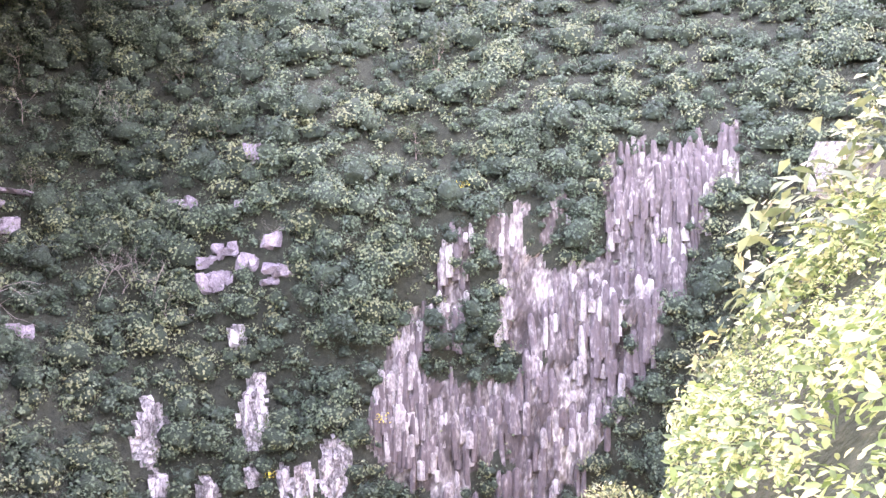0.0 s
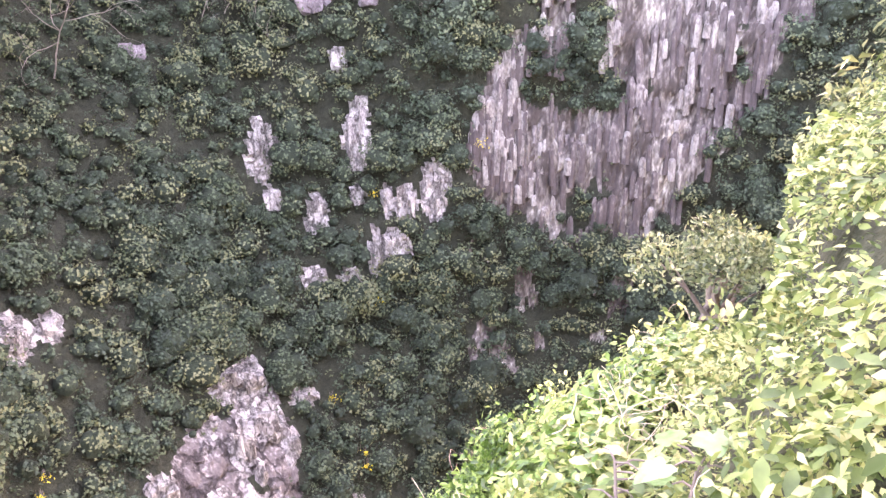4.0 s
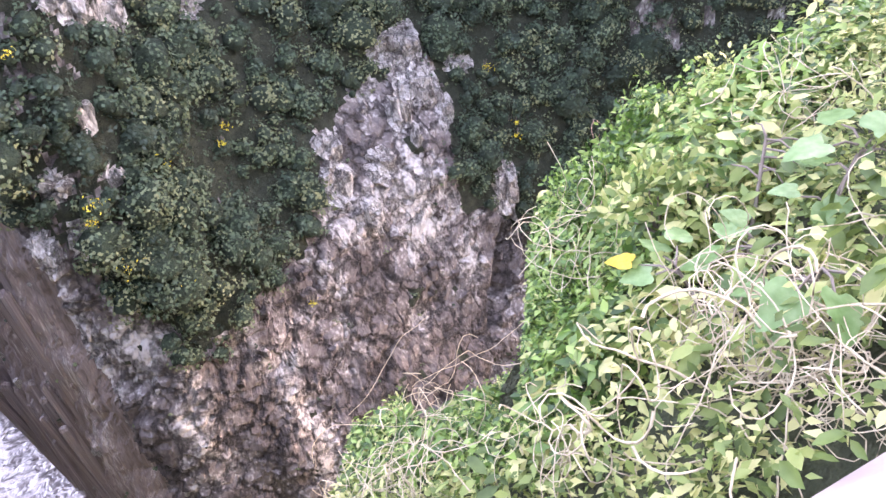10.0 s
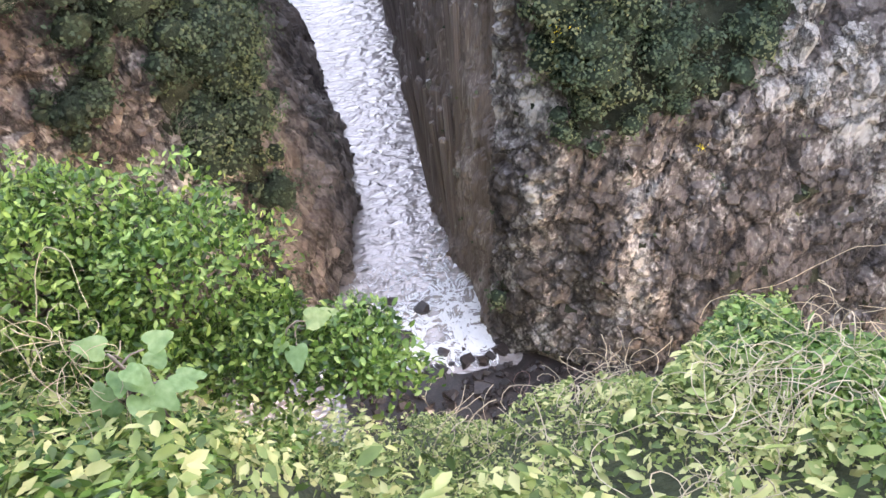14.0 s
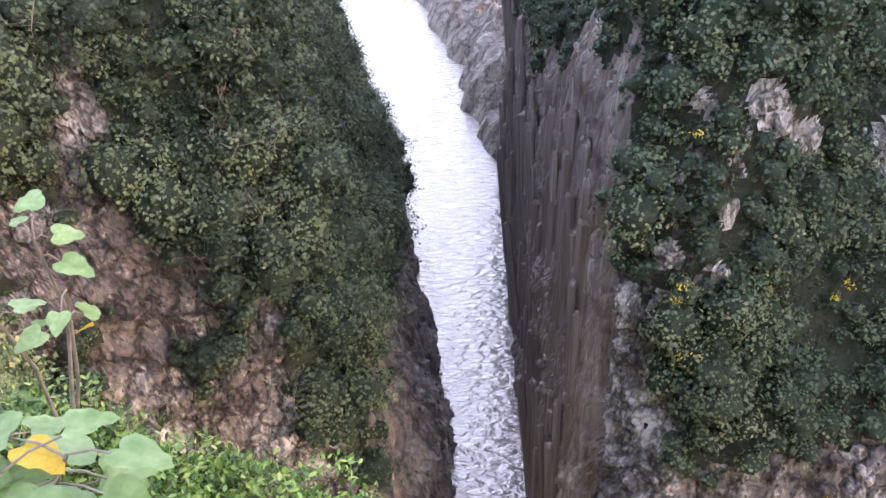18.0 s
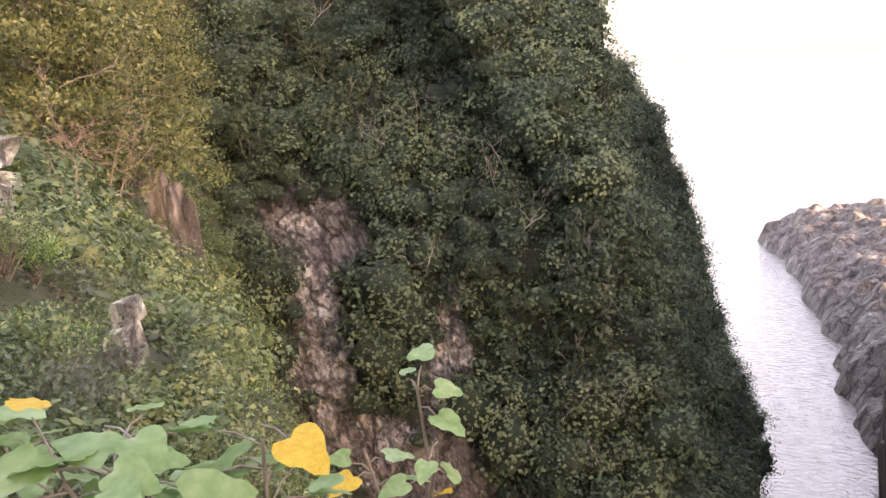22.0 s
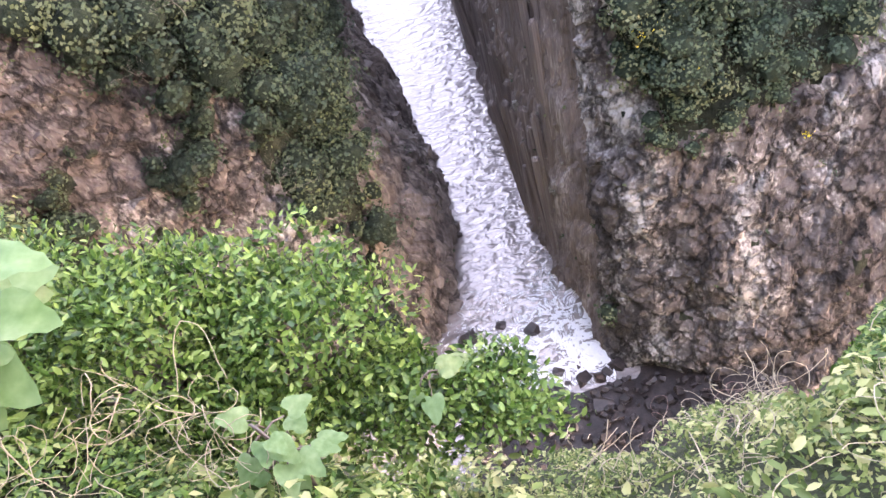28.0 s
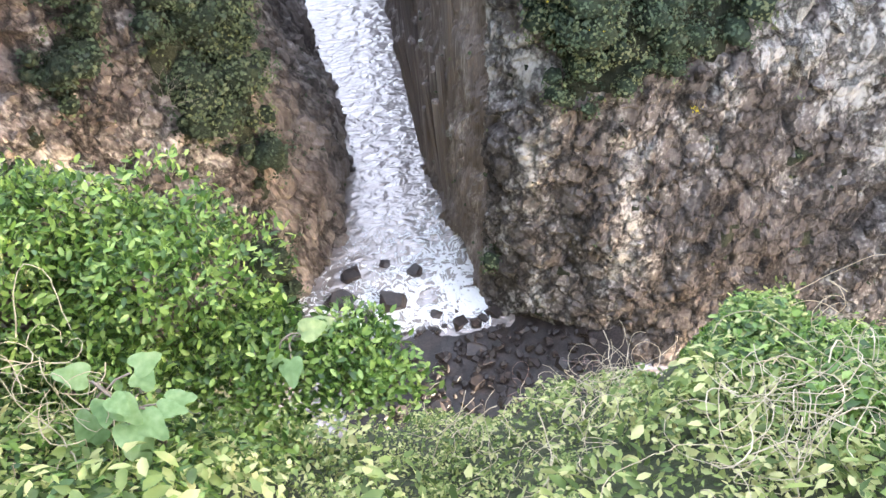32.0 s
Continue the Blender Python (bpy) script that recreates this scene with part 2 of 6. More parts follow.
def water_material():
    # pale, half-metal base: bright sky reflection is partly put into the water's colour
    m = material("sea_water_painted_sheen", [(0.34, 0.305, 0.29), (0.45, 0.405, 0.387), (0.56, 0.51, 0.49)], 0.3, 0.17, 0.0, metal=0.5)
    n, l = m.node_tree.nodes, m.node_tree.links
    co = n.new("ShaderNodeTexCoord")
    w = n.new("ShaderNodeTexNoise")
    w.inputs["Scale"].default_value, w.inputs["Detail"].default_value, w.inputs["Distortion"].default_value = 0.75, 3.0, 0.5
    stretch = n.new("ShaderNodeMapping")
    stretch.inputs["Scale"].default_value = (0.8, 1.5, 1)
    l.new(co.outputs["Object"], stretch.inputs["Vector"])
    l.new(stretch.outputs[0], w.inputs["Vector"])
    bp = n.new("ShaderNodeBump")
    bp.inputs["Strength"].default_value, bp.inputs["Distance"].default_value = 0.6, 0.6
    l.new(w.outputs[0], bp.inputs["Height"])
    l.new(bp.outputs[0], n["Principled BSDF"].inputs["Normal"])
    return m


WATER = water_material()


def foam_material():
    """Surf: white threads that swirl and thin out from the gorge's head to the open water, clear water between them."""
    m = material("sea_foam", [(0.7, 0.72, 0.76), (0.84, 0.86, 0.88), (0.92, 0.93, 0.95)], 2.0, 0.8, 0.6, 0.1)
    n, l = m.node_tree.nodes, m.node_tree.links

    def math_node(kind, a, b):
        k = n.new("ShaderNodeMath")
        k.operation = kind
        for socket, value in zip(k.inputs, (a, b)):
            if isinstance(value, float):
                socket.default_value = value
            else:
                l.new(value, socket)
        return k.outputs[0]

    place = n.new("ShaderNodeNewGeometry").outputs["Position"]
    swirl = n.new("ShaderNodeTexNoise")
    swirl.inputs["Scale"].default_value, swirl.inputs["Detail"].default_value = 0.35, 2.0
    l.new(place, swirl.inputs["Vector"])
    bent = n.new("ShaderNodeVectorMath")
    bent.operation = 'MULTIPLY_ADD'
    bent.inputs[1].default_value = (4.5, 4.5, 0)
    l.new(swirl.outputs["Color"], bent.inputs[0])
    l.new(place, bent.inputs[2])
    total = None
    for scale, share in ((0.5, 0.6), (1.3, 0.5)):
        t = n.new("ShaderNodeTexNoise")
        t.inputs["Scale"].default_value, t.inputs["Detail"].default_value, t.inputs["Roughness"].default_value = scale, 5.0, 0.6
        l.new(bent.outputs[0], t.inputs["Vector"])
        ridge = math_node('MULTIPLY', math_node('ABSOLUTE', math_node('SUBTRACT', t.outputs[0], 0.5), 0.0), -14.0 * share)
        total = ridge if total is None else math_node('ADD', total, ridge)
    axes = n.new("ShaderNodeSeparateXYZ")
    l.new(place, axes.inputs[0])
    dense = n.new("ShaderNodeMapRange")
    dense.inputs["From Min"].default_value, dense.inputs["From Max"].default_value = 38.0, 60.0
    dense.inputs["To Min"].default_value, dense.inputs["To Max"].default_value = 1.55, -0.35
    l.new(axes.outputs[1], dense.inputs["Value"])
    shore = n.new("ShaderNodeMapRange")
    shore.inputs["From Min"].default_value, shore.inputs["From Max"].default_value = 35.8, 38.5
    shore.inputs["To Min"].default_value, shore.inputs["To Max"].default_value = -1.6, 0.0
    l.new(axes.outputs[1], shore.inputs["Value"])
    total = math_node('ADD', total, shore.outputs[0])
    total = math_node('ADD', math_node('ADD', total, dense.outputs[0]), math_node('MULTIPLY', axes.outputs[0], 0.045))
    cut = n.new("ShaderNodeMapRange")
    cut.inputs["From Min"].default_value, cut.inputs["From Max"].default_value = 0.0, 0.6
    l.new(total, cut.inputs["Value"])
    clear = n.new("ShaderNodeBsdfTransparent")
    mx = n.new("ShaderNodeMixShader")
    l.new(cut.outputs[0], mx.inputs[0])
    l.new(clear.outputs[0], mx.inputs[1])
    l.new(n["Principled BSDF"].outputs[0], mx.inputs[2])
    l.new(mx.outputs[0], n["Material Output"].inputs["Surface"])
    return m


FOAM = foam_material()
BUSH = leaf_material("bright_shrub_leaves", [(0.04, 0.09, 0.018), (0.09, 0.18, 0.034), (0.17, 0.285, 0.056), (0.31, 0.43, 0.115)], 1.2, 0.6, 0.3, 0.3)
HERB = leaf_material("pale_ground_herbs", [(0.0864, 0.135, 0.0378), (0.2052, 0.2808, 0.081), (0.3672, 0.432, 0.1404), (0.648, 0.6264, 0.2916)], 2.2, 0.55, 0.5, 0.4)
SHRUB = leaf_material("grey_green_shrub_leaves", [(0.055, 0.08, 0.033), (0.11, 0.15, 0.062), (0.19, 0.235, 0.1), (0.31, 0.34, 0.16)], 0.8, 0.5, 0.45, 0.3)
GOLD = leaf_material("olive_tree_leaves", [(0.035, 0.048, 0.014), (0.085, 0.1, 0.03), (0.15, 0.16, 0.05), (0.24, 0.23, 0.09)], 0.4, 0.55, 0.5, 0.3)
BROAD = leaf_material("pale_broad_leaf", [(0.1, 0.2, 0.055), (0.17, 0.29, 0.1), (0.25, 0.38, 0.16), (0.36, 0.48, 0.25)], 0.5, 0.0, 0.35, 0.4, vary=True)
YELLOW = leaf_material("yellow_leaf", [(0.5, 0.25, 0.02), (0.65, 0.42, 0.04), (0.75, 0.55, 0.08)], 8.0, 0.4, 0.5, 0.4)
FLOWER = leaf_material("yellow_flower", [(0.55, 0.42, 0.02), (0.7, 0.58, 0.03), (0.8, 0.7, 0.06)], 4.0, 0.4, 0.5, 0.3)
STRAW = material("dry_stems", [(0.3, 0.23, 0.15), (0.5, 0.41, 0.28), (0.65, 0.57, 0.43)], 20.0, 0.8, 0.2, 0.002)
BARK = material("grey_bark", [(0.1, 0.08, 0.06), (0.2, 0.16, 0.13), (0.33, 0.29, 0.25)], 4.0, 0.85, 0.4, 0.01)
BARK_PALE = material("pale_bare_bark", [(0.15, 0.125, 0.105), (0.24, 0.21, 0.185), (0.34, 0.31, 0.28)], 2.0, 0.85, 0.3, 0.02)
BARK_RED = material("reddish_brown_twigs", [(0.16, 0.1, 0.08), (0.26, 0.17, 0.14), (0.36, 0.26, 0.22)], 3.0, 0.85, 0.2, 0.01)
ASPHALT = material("worn_grey_path", [(0.08, 0.08, 0.085), (0.125, 0.125, 0.128), (0.18, 0.175, 0.175)], 3.0, 0.9, 0.3, 0.01)
TIMBER = material("brown_fence_timber", [(0.16, 0.1, 0.07), (0.27, 0.19, 0.14), (0.36, 0.28, 0.22)], 4.0, 0.8, 0.2, 0.01)
KERB = material("pale_kerb_concrete", [(0.15, 0.145, 0.14), (0.21, 0.205, 0.2), (0.27, 0.265, 0.255)], 5.0, 0.8, 0.2, 0.01)
SLAB = material("lichened_concrete_block", [(0.16, 0.13, 0.115), (0.28, 0.245, 0.225), (0.42, 0.385, 0.36)], 9.0, 0.85, 0.5, 0.01)
PLUME = leaf_material("white_grass_plumes", [(0.3, 0.27, 0.23), (0.42, 0.39, 0.34), (0.52, 0.49, 0.44)], 8.0, 0.4, 0.7, 0.4)

# ---- shapes ----
rng = np.random.default_rng(7)


def hash3(i, j, k, seed):
    h = (i * 374761393 + j * 668265263 + k * 1274126177 + seed * 974634187) & 0xffffffff
    h = ((h ^ (h >> 13)) * 1274126177) & 0xffffffff
    return ((h ^ (h >> 16)) & 0xffff) / 32767.5 - 1.0


def bumps(p, size, seed=0, octaves=3):
    """Smooth random heights between about -1 and 1 at the places p (n x 3)."""
    total, amp, norm = np.zeros(len(p)), 1.0, 0.0
    for o in range(octaves):
        q = p / size * 2.0 ** o
        f = np.floor(q)
        u = q - f
        u = u * u * (3 - 2 * u)
        i, j, k = f.astype(np.int64).T
        v = np.zeros(len(p))
        for a in (0, 1):
            for b in (0, 1):
                for c in (0, 1):
                    w = np.where(a, u[:, 0], 1 - u[:, 0]) * np.where(b, u[:, 1], 1 - u[:, 1]) * np.where(c, u[:, 2], 1 - u[:, 2])
                    v += w * hash3(i + a, j + b, k + c, seed + o)
        total += amp * v
        norm += amp
        amp *= 0.5
    return total / norm * 1.4


def cells(p, size, seed):
    """Broken stone: for the places p (n x 3) a height of the block that each lies in, and its distance from the joint, in blocks."""
    q = p / np.asarray(size, float)
    f = np.floor(q).astype(np.int64)
    best, second, mark = np.full(len(p), 9.0), np.full(len(p), 9.0), np.zeros(len(p))
    for a in (-1, 0, 1):
        for b in (-1, 0, 1):
            for c in (-1, 0, 1):
                i, j, k = (f + np.array([a, b, c])).T
                d = np.sqrt(sum((np.stack([i, j, k])[m] + 0.5 + 0.42 * hash3(i, j, k, seed + m) - q[:, m]) ** 2 for m in range(3)))
                near = d < best
                second = np.where(near, best, np.minimum(second, d))
                mark = np.where(near, hash3(i, j, k, seed + 7), mark)
                best = np.where(near, d, best)
    return mark, second - best


def bearings(p):
    """The compass bearing from the lookout, clockwise from the gorge's axis, and the angle above the horizon, in degrees."""
    x, y, z = p[:, 0], p[:, 1] + 0.2, p[:, 2] - 70.0
    return np.degrees(np.arctan2(x, y)), np.degrees(np.arctan2(z, np.hypot(x, y)))


def curve_points(pts, s):
    """Places along a smooth line through pts, s from 0 to 1."""
    pts = np.array(pts, float)
    leg = np.r_[0, np.cumsum(np.linalg.norm(np.diff(pts, axis=0), axis=1))]
    leg /= leg[-1]
    g = np.gradient(pts, leg, axis=0)
    i = np.clip(np.searchsorted(leg, s) - 1, 0, len(pts) - 2)
    h = (leg[i + 1] - leg[i])[:, None]
    u = ((s - leg[i]) / h[:, 0])[:, None]
    return ((2 * u**3 - 3 * u**2 + 1) * pts[i] + (u**3 - 2 * u**2 + u) * h * g[i] + (3 * u**2 - 2 * u**3) * pts[i + 1] + (u**3 - u**2) * h * g[i + 1])


def unit(v):
    return v / (np.linalg.norm(v, axis=1)[:, None] + 1e-9)


def step(a, b, x):
    u = np.clip((x - a) / (b - a), 0, 1)
    return u * u * (3 - 2 * u)


def mesh_object(name, verts, faces, mat, parent=None, smooth=False, label=""):
    me = bpy.data.meshes.new(name)
    verts, faces = np.asarray(verts, np.float32), np.asarray(faces, np.int32)
    me.vertices.add(len(verts))
    me.vertices.foreach_set("co", verts.ravel())
    k = faces.shape[1]
    me.loops.add(faces.size)
    me.loops.foreach_set("vertex_index", faces.ravel())
    me.polygons.add(len(faces))
    me.polygons.foreach_set("loop_start", np.arange(len(faces), dtype=np.int32) * k)
    me.polygons.foreach_set("loop_total", np.full(len(faces), k, np.int32))
    if smooth:
        me.polygons.foreach_set("use_smooth", np.ones(len(faces), bool))
    me.materials.append(mat)
    me.update(calc_edges=True)
    me.validate()
    ob = new(name, me)
    if parent:
        ob.parent = parent
    return tagged(ob, label) if label else ob


def grid_faces(nu, nv):
    i, j = np.meshgrid(np.arange(nu - 1), np.arange(nv - 1), indexing="ij")
    a = (i * nv + j).ravel()
    return np.stack([a, a + nv, a + nv + 1, a + 1], 1)


class Cliff:
    """A steep land form: a foot line in plan, and how far its face lies back from that line at each height."""

    def __init__(self, foot, side, back, low, top, kind, rough=1.0, seed=0):
        self.foot, self.side, self.back, self.low, self.top, self.kind, self.rough, self.seed = foot, side, back, low, top, kind, rough, seed

    def plan(self, s):
        p = curve_points(self.foot, s)
        d = curve_points(self.foot, np.clip(s + 0.004, 0, 1)) - curve_points(self.foot, np.clip(s - 0.004, 0, 1))
        d /= np.linalg.norm(d, axis=1)[:, None]
        return p, np.stack([d[:, 1], -d[:, 0]], 1) * self.side

    def at(self, s, v):
        """The place at s along the foot and v (0 to 1) of the height."""
        p, n = self.plan(s)
        lo, hi = self.low(s), self.top(s)
        z = lo + (hi - lo) * v
        off = self.back(s, z)
        q = np.c_[p + n * off[:, None], z]
        r = self.rough
        off = off + r * (2.2 * bumps(q, 14.0, self.seed, 3) + 0.7 * bumps(q, 3.0, self.seed + 9, 3))
        return np.c_[p + n * off[:, None], z]

    def normal(self, s, v):
        e = 0.004
        a = self.at(np.clip(s + e, 0, 1), v) - self.at(np.clip(s - e, 0, 1), v)
        b = self.at(s, np.clip(v + e, 0, 1)) - self.at(s, np.clip(v - e, 0, 1))
        n = np.cross(a, b)
        n /= np.linalg.norm(n, axis=1)[:, None] + 1e-9
        back = self.plan(s)[1]
        return n * np.where((n[:, :2] * back).sum(1) > 0, -1.0, 1.0)[:, None]

    def sample(self, count, s_range, v_range, near):
        """Random places over the face, thinner with the distance from the lookout."""
        su, vu = np.linspace(*s_range, 161), np.linspace(*v_range, 81)
        S, V = [g.ravel() for g in np.meshgrid(su, vu, indexing="ij")]
        p = self.at(S, V).reshape(161, 81, 3)
        area = np.linalg.norm(np.cross(p[1:, :-1] - p[:-1, :-1], p[:-1, 1:] - p[:-1, :-1]), axis=2)
        d = np.linalg.norm(p[:-1, :-1] - np.array([0, 0, 70]), axis=2)
        w = (area * np.minimum(1, near / d) ** 1.6).ravel()
        k = rng.choice(len(w), count, p=w / w.sum())
        i, j = np.divmod(k, 80)
        return (su[i] + rng.uniform(0, su[1] - su[0], count), np.clip(vu[j] + rng.uniform(0, vu[1] - vu[0], count), 0, 1))

    def build(self, name, mat, su, sv, relief, label):
        nu, nv = len(su), len(sv)
        s, v = [g.ravel() for g in np.meshgrid(su, sv, indexing="ij")]
        p = self.at(s, v)
        out = -np.repeat(self.plan(su)[1], nv, axis=0)
        p[:, :2] += out * relief(p, self.kind(p))[:, None]
        top = p.reshape(nu, nv, 3)
        back = unit(top[:, -1] * np.array([1, 1, 0]))
        rows = [top] + [(top[:, -1] + back * d * np.array([1, 1, 0]) - np.array([0, 0, 1]) * z)[:, None] for d, z in ((8, 0.5), (25, 6), (45, 40))]
        nv += 3
        p, f = np.concatenate(rows, 1).reshape(-1, 3), grid_faces(nu, nv)
        ob = mesh_object(name, p, f, mat[0])
        for m in mat[1:]:
            ob.data.materials.append(m)
        kind = self.kind(p[f].mean(1)).astype(np.int32)
        ob.data.polygons.foreach_set("material_index", kind)
        ob.data.polygons.foreach_set("use_smooth", kind == 2)
        return tagged(ob, label, "cliff", kind="structure")


def uneven_steps(count, at, share):
    """Steps from 0 to 1, closer together where share is large."""
    u = np.linspace(0, 1, 2000)
    w = np.cumsum(np.interp(u, at, share))
    return np.interp(np.linspace(w[0], w[-1], count), w, u)


def broken(p, size, seed, deep):
    """The relief of a broken rock face: blocks that stand out by different amounts, with joints between them."""
    warp = p + 0.5 * np.c_[bumps(p, 2.5, seed + 1), bumps(p, 2.5, seed + 2), bumps(p, 2.5, seed + 3)]
    m, e = cells(warp, size, seed)
    n, g = cells(warp, np.asarray(size) * 2.8, seed + 20)
    return deep * (0.45 * m + 0.9 * n - 0.9 * (1 - step(0.0, 0.2, e)) - 1.0 * (1 - step(0.0, 0.1, g)))


def fluted(p, size, seed, deep):
    """The relief of a wall of basalt columns."""
    m, e = cells(p, (size, size, size * 9), seed)
    n, g = cells(p, (size * 4, size * 4, size * 16), seed + 20)
    return deep * (0.5 * m + 0.8 * n - 0.6 * (1 - step(0.0, 0.25, e)))


def slab(z, steps):
    """A line through (height, distance) steps."""
    zs, ds = zip(*steps)
    return np.interp(z, zs, ds)


# pale crags that stand out of the scrub: place, width, height
UPPER_CRAGS = [(59.3, 54.6, 53.0, 2.6, 5.9), (64.8, 46.5, 53.5, 2.9, 6.4), (58.1, 52.7, 47.8, 1.4, 2.6), (60.4, 49.1, 46.4, 2.0, 2.9), (63.0, 45.8, 48.2, 1.1, 2.0), (64.8, 41.2, 47.7, 1.7, 4.0),
               (66.8, 39.1, 48.3, 2.6, 5.1), (64.2, 43.2, 47.6, 1.1, 3.4), (62.0, 43.2, 42.2, 1.4, 6.3), (63.2, 41.7, 43.2, 2.9, 3.4), (57.3, 47.5, 41.0, 2.6, 2.6), (59.6, 44.7, 40.7, 2.3, 2.6), (66.0, 49.5, 60.8, 1.5, 2.4)]
LOWER_CRAGS = [(45.5, 47.6, 35.0, 5.8, 3.2), (44.8, 45.0, 32.1, 4.2, 2.4), (41.9, 44.0, 30.8, 2.1, 4.6), (41.8, 42.2, 29.1, 0.8, 3.1), (46.8, 42.8, 29.2, 1.3, 2.4), (33.8, 44.8, 32.0, 2.7, 3.6), (37.6, 42.5, 29.1, 2.5, 2.5),
               (32.7, 42.8, 29.6, 2.9, 4.3), (49.8, 44.5, 32.3, 1.2, 1.4), (51.0, 44.0, 31.9, 1.2, 1.4), (33.5, 40.1, 26.9, 2.4, 2.4), (48.2, 37.1, 21.5, 2.2, 4.4)]
CORNER_CRAGS = [(18.2, 46.8, 51.1, 1.6, 1.6), (18.9, 46.7, 50.0, 1.7, 1.8), (21.9, 49.1, 47.7, 1.4, 2.0), (14.4, 47.4, 51.0, 0.7, 0.8), (16.6, 45.5, 43.9, 1.0, 2.8), (13.2, 45.8, 40.7, 1.8, 1.7), (11.2, 46.8, 36.0, 1.7, 2.5),
                (13.0, 45.3, 36.6, 1.1, 2.6), (30.2, 54.0, 44.5, 2.4, 2.7), (33.5, 54.1, 44.0, 1.5, 1.5), (16.5, 44.7, 39.9, 0.7, 0.9)]
BOULDERS = [(67.3, 51.6, 69.7, 2.7, 1.7), (66.8, 53.7, 68.7, 1.7, 1.5), (67.9, 46.2, 70.9, 1.5, 1.8), (67.6, 45.1, 67.9, 2.9, 1.6), (67.3, 46.3, 66.6, 1.2, 0.9), (66.6, 52.0, 66.6, 4.2, 2.4), (67.4, 48.8, 68.6, 2.4, 1.8), (68.2, 57.5, 74.7, 3.2, 1.9),
            (68.5, 50.5, 74.5, 1.2, 1.2), (70.7, 50.0, 79.9, 2.5, 2.5), (60.0, 74.7, 72.5, 2.7, 2.4), (59.4, 77.0, 75.0, 3.5, 1.7), (57.0, 76.8, 72.8, 1.7, 1.7), (62.4, 75.8, 76.5, 2.8, 1.0), (55.5, 67.0, 62.4, 1.9, 1.6)]

# the cliff across the gorge to the right: its wall along the water, then round and back to the land
RIGHT_FOOT = [(70, 172), (28, 168), (11, 156), (6.2, 142), (5.6, 128), (5.6, 110), (5.6, 92), (5.8, 74), (6.6, 58), (8.4, 47), (12, 40), (19, 35.5), (28, 33.5), (39, 34), (50, 31.5), (59, 24), (64.5, 12), (67, -2), (70, -20), (76, -40)]


def foot_share(foot, k):
    """How far along a foot line its k-th point lies."""
    leg = np.r_[0, np.cumsum(np.linalg.norm(np.diff(np.array(foot, float), axis=0), axis=1))]
    return float(leg[k] / leg[-1])


R_TIP, R_CORNER, R_FACE, R_COLUMN, R_END = (foot_share(RIGHT_FOOT, k) for k in (3, 9, 12, 15, 17))


def right_back(s, z):
    wall = slab(z, [(-3, 0), (48, 2.5), (60, 6), (72, 14), (90, 30), (125, 80)])
    face = slab(z, [(-3, -6), (3, -5), (9, -2), (16, 2), (26, 6), (34, 13), (50, 25), (75, 46), (100, 72), (125, 110)])
    cols = slab(z, [(-3, 0), (20, 4), (36, 13), (44, 15.5), (74, 18), (82, 22), (100, 36), (125, 72)])
    a, b = step(R_CORNER - 0.02, R_FACE, s), step(R_FACE + 0.06, R_COLUMN - 0.01, s)
    return (wall * (1 - a) + face * a) * (1 - b) + cols * b


def column_band(yaw):
    """The heights between which bare columns show on the face across the gully."""
    at = [61, 63, 66, 69, 74, 79, 82.5, 87]
    return np.interp(yaw, at, [54, 57.5, 66, 72.5, 76, 80, 82, 82]), np.interp(yaw, at, [54, 50, 45, 42, 41, 50, 60, 75])


def right_kind(p):
    """What covers the right cliff: 0 dark rock, 1 pale rock, 2 scrub, 3 columns, 4 white crags."""
    x, y, z = p.T
    tall = bumps(p * np.array([1, 1, 0.6]), 7.0, 5) + 0.5 * bumps(p, 1.8, 25)
    fine = bumps(p, 2.6, 27)
    yaw, up = bearings(p)
    top, low = column_band(yaw)
    column = (yaw > 61) & (yaw < 88) & (z > low + 3 * tall) & (z < top - 1 + 4 * tall) & (bumps(p * np.array([1, 1, 0.7]), 4.5, 44) > -0.4)
    column |= (yaw > 62) & (yaw < 75) & (up > -34) & (up < -19) & (bumps(p * np.array([1, 1, 0.5]), 2.4, 46) > 0.35)
    wall = yaw < 12.3 + 0.7 * fine
    edge = np.interp(yaw, [12.5, 17, 20.3, 24, 27.3, 31.5, 34, 35, 37, 41.5, 46, 47.2, 48.2, 52, 57, 61, 70], [-33, -40.5, -44, -44, -43, -41.4, -40, -37, -33.5, -28, -28, -31, -40.5, -41, -43, -47, -60])
    bare = np.where(wall, up < -17 + 4.0 * tall, (up < edge + 2.2 * tall) & (fine > -0.72))
    pale = np.zeros(len(p), bool)
    for cx, cy, cz, w, h in UPPER_CRAGS + LOWER_CRAGS + CORNER_CRAGS:
        a, b = bearings(np.array([(cx, cy, cz)]))
        far = math.hypot(cx, cy, cz - 70) / 57.3
        pale |= np.hypot((yaw - a) * far / (0.5 * w + 0.25), (up - b) * far / (0.5 * h + 0.3)) < 1 + 0.55 * fine
    ledge = ~wall & (yaw < 30) & (up > -46) & (np.abs(fine) < 0.06) & (tall > 0.1)
    green = ~(bare | ledge) & ~column
    return np.where(pale, 4, np.where(column, 3, np.where(green, 2, np.where(wall, 0, 1))))


